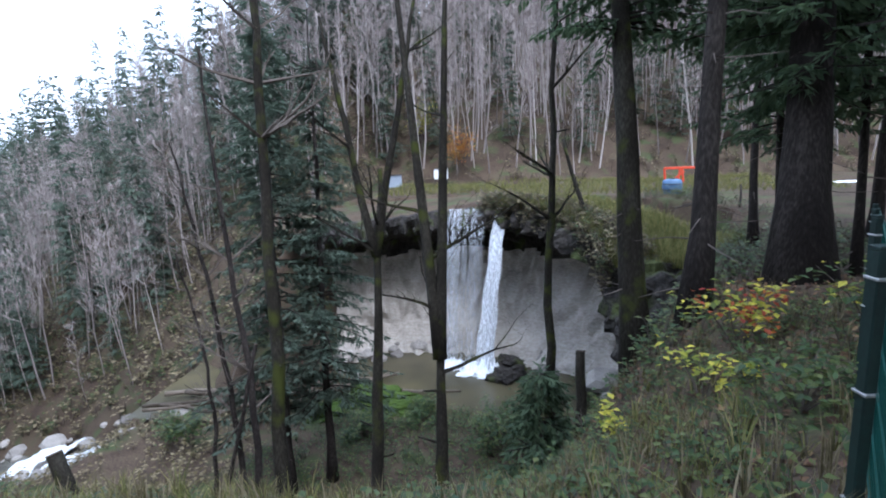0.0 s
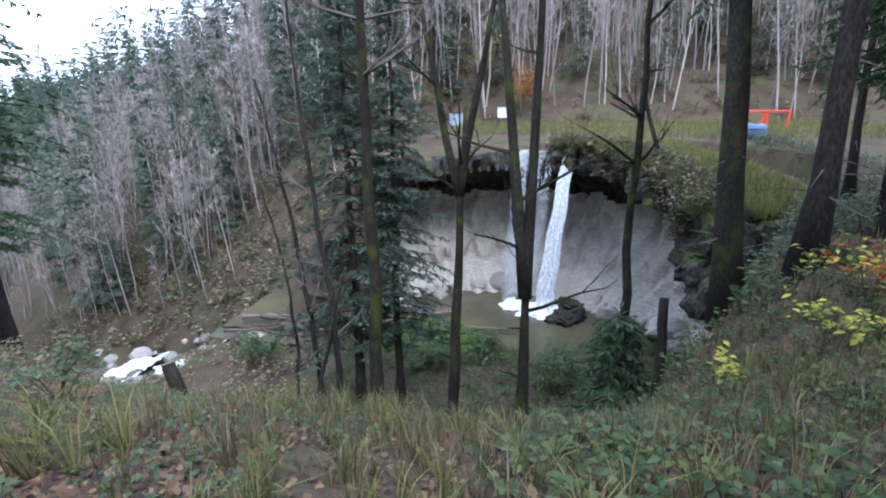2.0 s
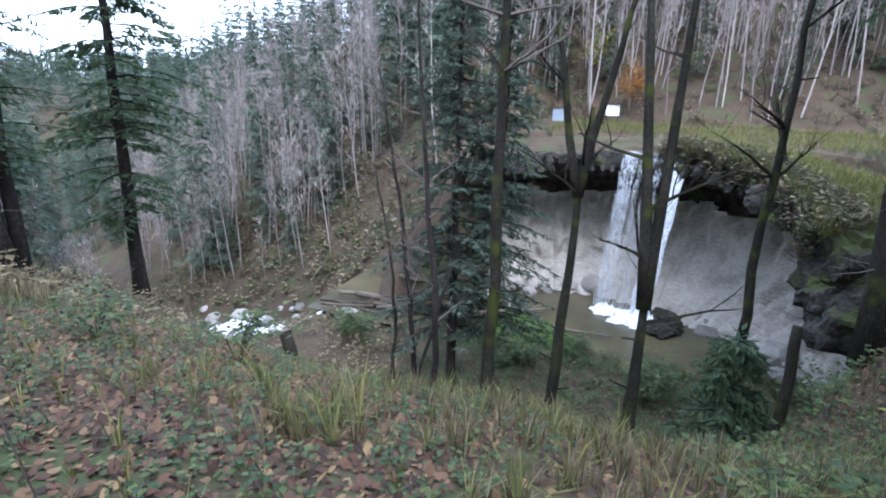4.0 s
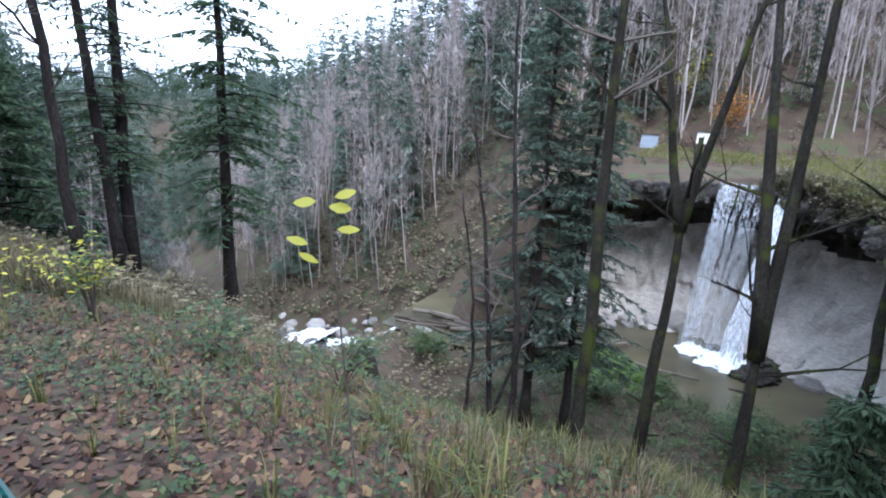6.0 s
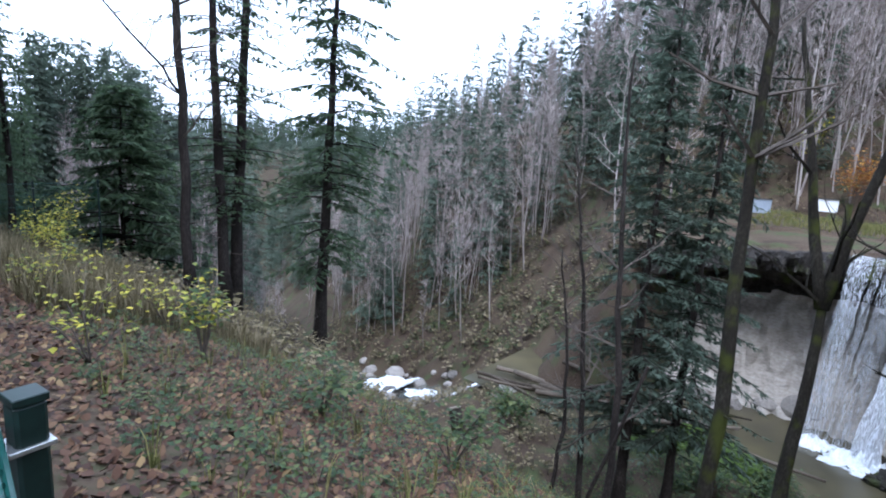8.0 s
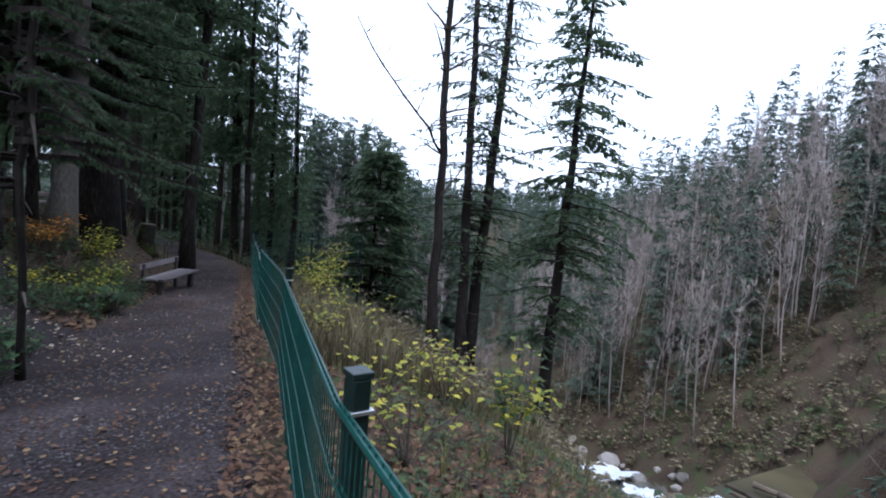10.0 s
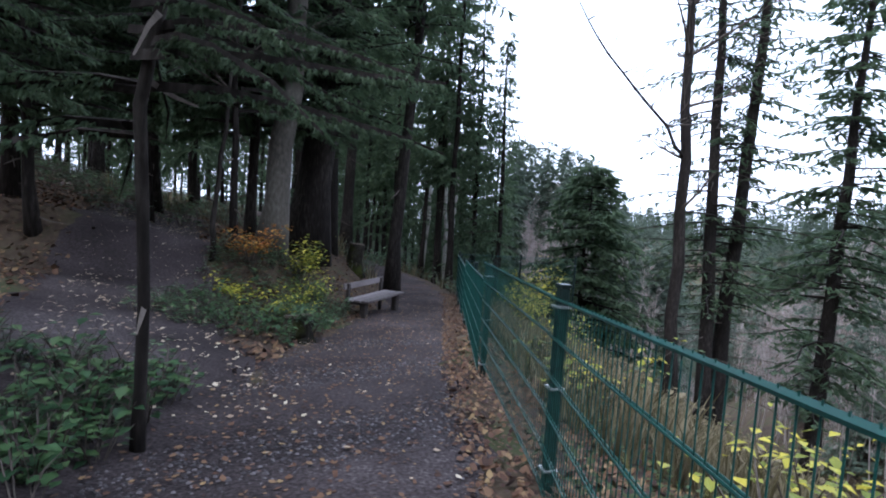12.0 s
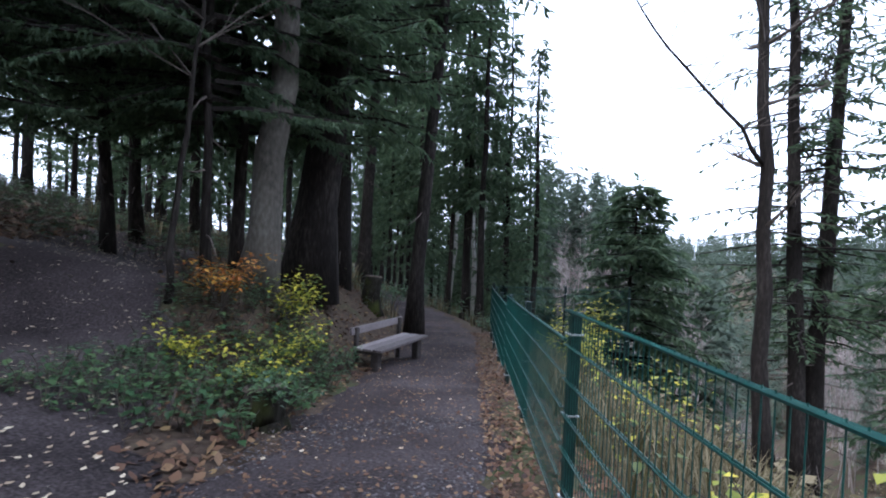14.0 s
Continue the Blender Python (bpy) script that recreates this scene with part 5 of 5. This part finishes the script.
ok = np.hypot(x - BOWL[0], y - BOWL[1]) > RIM + 0.2
x, y = x[ok], y[ok]
scatter("meadow_grass", TUFT_T, on_land(x, y, .1), r6.uniform(.5, 1.2, len(x)), [GREEN_GRASS], "yellow-green meadow grass above the waterfall", "grass", seed=24)
a, rr = np.radians(r6.uniform(-10, 66, 4500)), RIM + r6.uniform(-1.3, 5.0, 4500)
gx, gy = BOWL[0] + rr * np.cos(a), BOWL[1] + rr * np.sin(a)
gz = np.maximum(land(gx, gy), np.interp(np.degrees(a), [-20, 0, 20, 45, 65], [-5.2, -4.6, -3.9, -3.0, -2.75]))
scatter("rim_grass", TUFT_T, np.stack([gx, gy, gz], -1), r6.uniform(1.0, 2.0, len(gx)), [GREEN_GRASS], "shaggy grass hanging over the rock rim", "grass", seed=25)

HERB_T = [herb_template(k) for k in range(6)]
a, rr = r6.uniform(-8, 74, 1300), r6.uniform(-1.7, 0.8, 1300)
hang = np.maximum(0, -0.2 - rr) * r6.uniform(0, 1.3, 1300)
gx, gy = BOWL[0] + (RIM + rr) * np.cos(np.radians(a)), BOWL[1] + (RIM + rr) * np.sin(np.radians(a))
gz = np.interp(a, [-20, 0, 20, 45, 65], [-5.2, -4.6, -3.9, -3.0, -2.75]) - hang
scatter("rim_brambles", HERB_T, np.stack([gx, gy, gz], -1), r6.uniform(1.6, 3.6, 1300), [TWIG, DRY_GRASS], "withered brambles hanging over the rock rim", "undergrowth", seed=27)
scatter("rim_ferns", HERB_T, np.stack([gx, gy, gz + .1], -1)[::2], r6.uniform(1.4, 3.0, 650), [TWIG, GREEN_LEAF], "green ferns and moss along the rock rim", "undergrowth", seed=28)
x, y = r6.uniform(-1.5, 6.5, 1500), r6.uniform(1.8, 9, 1500)
scatter("green_herbs", HERB_T, on_land(x, y), r6.uniform(.45, 1.0, len(x)), [TWIG, GREEN_LEAF], "bright green herbs and brambles on the slope", "undergrowth", seed=31)
x, y = band(2200, -16, -2.5, 0.7, 7)
scatter("green_herbs", HERB_T, on_land(x, y), r6.uniform(.2, .65, len(x)), [TWIG, GREEN_LEAF], "green herbs among the fallen leaves", "undergrowth", seed=32)
x, y = r6.uniform(-20.5, -15.5, 600), r6.uniform(-3.3, -0.9, 600)
ok = y < fence_y(x) - 2.35
scatter("ivy", HERB_T, on_land(x[ok], y[ok]), r6.uniform(.5, 1.1, int(ok.sum())), [TWIG, IVY_LEAF], "dark ivy and nettles on the bank", "undergrowth", seed=33)
x, y = r6.uniform(-13.2, -8.0, 1100), r6.uniform(-4.6, -1.75, 1100)
scatter("ivy", HERB_T, on_land(x, y), r6.uniform(.5, 1.2, len(x)), [TWIG, IVY_LEAF], "dark ivy and ferns beside the path", "undergrowth", seed=34)
x, y = r6.uniform(-40, -20, 1800), r6.uniform(-26, -4.5, 1800)
scatter("wood_undergrowth", HERB_T, on_land(x, y), r6.uniform(.8, 2.0, len(x)), [TWIG, IVY_LEAF], "low green undergrowth beneath the spruces", "undergrowth", seed=35)
x, y = r6.uniform(-14, 4, 3000), r6.uniform(9, 31, 3000)
scatter("slope_herbs", HERB_T, on_land(x, y), r6.uniform(.8, 1.9, len(x)), [TWIG, GREEN_LEAF], "green brambles covering the lower slope", "undergrowth", seed=36)
x, y = r6.uniform(4, 14, 1500), r6.uniform(14, 42, 1500)
scatter("slope_herbs", HERB_T, on_land(x, y), r6.uniform(1.0, 2.6, len(x)), [TWIG, GREEN_LEAF], "brambles on the slope beside the cliff", "undergrowth", seed=37)
x, y = r6.uniform(-75, -14, 3200), r6.uniform(34, 85, 3200)
ok = y > stream_y(x) + 3.5
scatter("bank_scrub", HERB_T, on_land(x[ok], y[ok]), r6.uniform(2.0, 5.5, int(ok.sum())), [TWIG, DRY_GRASS], "tangled brown scrub on the opposite bank", "undergrowth", seed=38)
x, y = r6.uniform(-75, -14, 1100), r6.uniform(34, 80, 1100)
ok = y > stream_y(x) + 4.5
scatter("bank_green", HERB_T, on_land(x[ok], y[ok]), r6.uniform(2.0, 5.0, int(ok.sum())), [TWIG, GREEN_LEAF], "patches of green scrub on the opposite bank", "undergrowth", seed=39)
x, y = r6.uniform(-45, -14, 1700), r6.uniform(4, 30, 1700)
ok = (y < stream_y(x) - 3) & (y > fence_y(x) + 4)
scatter("near_scrub", HERB_T, on_land(x[ok], y[ok]), r6.uniform(1.2, 3.0, int(ok.sum())), [TWIG, DRY_GRASS], "withered brown scrub falling to the stream", "undergrowth", seed=40)


x, y = r6.uniform(-4, 5, 900), r6.uniform(2.0, 12, 900)
scatter("dry_stalks", TUFT_T, on_land(x, y), r6.uniform(.35, .9, len(x)), [DRY_GRASS], "withered brown stalks on the slope", "undergrowth", seed=41)


x, y = r6.uniform(-65, -26, 2200), r6.uniform(-9, 12, 2200)
ok = (np.abs(y - fence_y(x) + 1.28) > 1.3)
x, y = x[ok], y[ok]
scatter("wood_undergrowth", HERB_T, on_land(x, y), r6.uniform(.8, 2.2, len(x)), [TWIG, IVY_LEAF], "green undergrowth along the far stretch of path", "undergrowth", seed=42)
x, y = r6.uniform(-65, -26, 1500), r6.uniform(-9, 12, 1500)
ok = (np.abs(y - fence_y(x) + 1.28) > 1.3)
x, y = x[ok], y[ok]
scatter("dry_stalks", TUFT_T, on_land(x, y), r6.uniform(.8, 1.8, len(x)), [DRY_GRASS], "withered grass along the far stretch of path", "undergrowth", seed=43)


x, y = r6.uniform(-42, 70, 3000), r6.uniform(62, 112, 3000)
scatter("hill_scrub", HERB_T, on_land(x, y), r6.uniform(2.0, 4.5, len(x)), [TWIG, DRY_GRASS], "dry brown scrub under the leafless hillside trees", "undergrowth", seed=44)


# -- single shrubs
def shrub(x, y, h, w, mat, label, leaves=260, size=0.07, stems=7, seed=1, name="shrub", second=None, lift=0.0):
    rd = random.Random(seed)
    t = thing(name, label, "shrub", at=(x, y, land_at(x, y) - 0.03 + lift))
    lf = Shape()
    for k in range(stems):
        a = rd.uniform(0, 6.28)
        top = Vector((math.cos(a) * w * rd.uniform(.25, 1), math.sin(a) * w * rd.uniform(.25, 1), h * rd.uniform(.55, 1.05)))
        pts = [Vector((0, 0, 0)), top * .45 + Vector((0, 0, h * .16)), top]
        st = Shape()
        st.tube(pts, [0.012, 0.008, 0.003], 4, cap=False)
        part("stem", st, TWIG, t)
        for j in range(leaves // stems):
            u = rd.uniform(.3, 1)
            p = pts[1].lerp(pts[2], (u - .3) / .7)
            p = p + Vector((rd.gauss(0, w * .16), rd.gauss(0, w * .16), rd.gauss(0, h * .08)))
            b = rd.uniform(0, 6.28)
            s = size * rd.uniform(.6, 1.3)
            lf.leaf(p, Vector((math.cos(b), math.sin(b), rd.uniform(-.7, .3))).normalized() * s, s * .34, Vector((0, 0, 1)), 1 if second and rd.random() < .35 else 0)
    tagged(part("foliage", lf, [mat, second] if second else mat, t), kind="stuff")
    return t


shrub(3.06, 7.38, 1.0, 0.8, YELLOW_LEAF, "shrub with yellow and red autumn leaves on the slope", 240, .13, 8, 1, second=RED_LEAF)
shrub(2.2, 6.2, 0.8, 0.7, YELLOW_LEAF, "low shrub with yellow leaves on the slope", 120, .12, 6, 2)
shrub(1.2, 6.8, 0.7, 0.5, YELLOW_LEAF, "small yellowing sapling on the slope", 60, .12, 5, 3)
shrub(3.9, 6.0, 0.9, 0.8, GREEN_LEAF, "green bramble bush on the slope", 260, .11, 8, 4, second=YELLOW_LEAF)
shrub(2.4, 4.6, 0.6, 0.8, GREEN_LEAF, "green bramble bush near the fence", 300, .10, 8, 5)
shrub(-10.18, 2.6, 1.25, 0.45, GREEN_LEAF, "upright green sapling bush among fallen leaves", 260, .10, 8, 6, second=YELLOW_LEAF)
shrub(-8.2, 3.0, 0.8, 0.7, GREEN_LEAF, "leafy green bramble on the slope", 240, .10, 8, 7)
shrub(-7.2, 4.2, 0.9, 0.9, GREEN_LEAF, "leafy green bramble on the slope", 240, .10, 8, 8)
shrub(-12.6, 3.2, 1.1, 0.8, YELLOW_LEAF, "yellowing bush below the fence", 110, .11, 7, 9)
shrub(-14.0, 2.0, 0.9, 0.8, YELLOW_LEAF, "yellowing bush behind the fence", 130, .10, 7, 10, second=GREEN_LEAF)
shrub(-11.0, 1.5, 0.8, 0.6, YELLOW_LEAF, "thin bush with few yellow leaves behind the fence", 50, .10, 6, 11)
shrub(-9.4, 1.1, 0.75, 0.5, YELLOW_LEAF, "thin bush with few yellow leaves behind the fence", 36, .10, 6, 12)
shrub(-16.8, 2.6, 1.0, 0.8, YELLOW_LEAF, "yellowing bush behind the fence", 130, .10, 7, 13, second=GREEN_LEAF)
shrub(-19.5, 3.4, 1.2, 0.9, YELLOW_LEAF, "yellow-green bush behind the fence", 220, .10, 8, 14, second=GREEN_LEAF)
shrub(-24.0, 4.2, 1.6, 1.1, YELLOW_LEAF, "tall yellow bush behind the fence", 420, .12, 9, 15)
shrub(-27.5, 5.2, 2.4, 1.3, YELLOW_LEAF, "tall bright yellow bush beyond the fence corner", 500, .14, 9, 16)
shrub(-19.45, -1.75, 1.05, 0.5, YELLOW_LEAF, "young shrub with yellow-green leaves beside the bench", 560, .085, 11, 17, second=GREEN_LEAF)
shrub(-18.7, -2.6, 0.85, 0.7, ORANGE_LEAF, "low shrub with orange autumn leaves on the bank", 420, .08, 8, 18)
shrub(-17.6, -2.5, 0.6, 0.45, YELLOW_LEAF, "low sprig with yellow leaves on the bank", 240, .075, 8, 19)
shrub(-18.3, -1.6, 0.7, 0.8, GREEN_LEAF, "dense green bramble turning yellow on the bank", 760, .075, 10, 20, second=YELLOW_LEAF)
shrub(-17.4, -1.7, 0.5, 0.6, GREEN_LEAF, "dense green bramble on the bank", 480, .07, 8, 21, second=YELLOW_LEAF)
shrub(-16.4, -1.25, 0.5, 0.45, IVY_LEAF, "ivy covering the rotten stump", 420, .07, 9, 22, lift=0.05)
shrub(-23.8, -2.6, 1.0, 1.0, GREEN_LEAF, "green shrub at the foot of the spruce", 420, .10, 8, 23)
shrub(-19.0, 25.5, 2.0, 1.8, GREEN_LEAF, "round grey-green bush by the stream", 900, .22, 12, 24)
shrub(-9.2, 27.5, 1.4, 2.2, GREEN_LEAF, "low green mound of brambles by the pool", 900, .22, 12, 25)
shrub(-5.5, 29.5, 1.3, 1.8, GREEN_LEAF, "green brambles at the pool edge", 700, .22, 12, 26)
shrub(-1.0, 26.0, 2.2, 2.2, GREEN_LEAF, "green bush on the bank before the waterfall", 900, .22, 12, 27)
shrub(-6.0, 64.0, 6.0, 2.2, ORANGE_LEAF, "small tree with orange autumn leaves on the hillside", 900, .3, 12, 28)
shrub(-11.0, 70.0, 7.0, 2.5, YELLOW_LEAF, "small tree with pale yellow leaves on the hillside", 800, .3, 12, 29)
shrub(7.0, 25.4, 2.8, 2.4, GREEN_LEAF, "tall green bush below the rock rim", 800, .2, 12, 31)
shrub(9.0, 28.5, 2.6, 2.4, GREEN_LEAF, "tall green bush below the rock rim", 800, .2, 12, 32)
shrub(5.4, 21.0, 1.8, 1.8, GREEN_LEAF, "bramble thicket on the steep bank", 700, .18, 12, 33)
shrub(-29.5, -0.6, 1.4, 1.2, IVY_LEAF, "dark bush at the bend of the path", 500, .12, 9, 30)


# a thin stem with a few yellow leaves, standing just outside the fence
t = thing("yellow_sprig", "thin stem with a few bright yellow leaves by the fence", "sapling", at=(-3.2, -0.3, land_at(-3.2, -0.3)))
top = Vector((-3.15, -0.42, 1.875)) - Vector((-3.2, -0.3, land_at(-3.2, -0.3)))
s = Shape()
s.tube([(0, 0, -.03), top * .5 + Vector((.03, .02, 0)), top], [.003, .002, .001], 4)
part("stem", s, TWIG, t)
for k, (dx, dz, w, up) in enumerate(((-.012, .018, .016, .1), (.004, .022, .015, .3), (.02, .012, .017, -.1), (.006, -.006, .013, .0), (-.02, -.02, .012, -.3), (-.03, -.028, .010, -.5))):
    s = Shape()
    p, d = top + Vector((dx * .8, dx * .5, dz)), Vector((.83, .55, up)).normalized() * (.020 if k % 2 else -.020)
    wide = d.cross(Vector((.3, -.6, .8))).normalized() * w * .36
    s.add([p, p + d * .25 + wide * .8, p + d * .55 + wide, p + d * .85 + wide * .5, p + d, p + d * .85 - wide * .5, p + d * .55 - wide, p + d * .25 - wide * .8], [(0, 1, 2, 3, 4), (0, 4, 5, 6, 7)])
    part("leaf", s, YELLOW_LEAF, t)
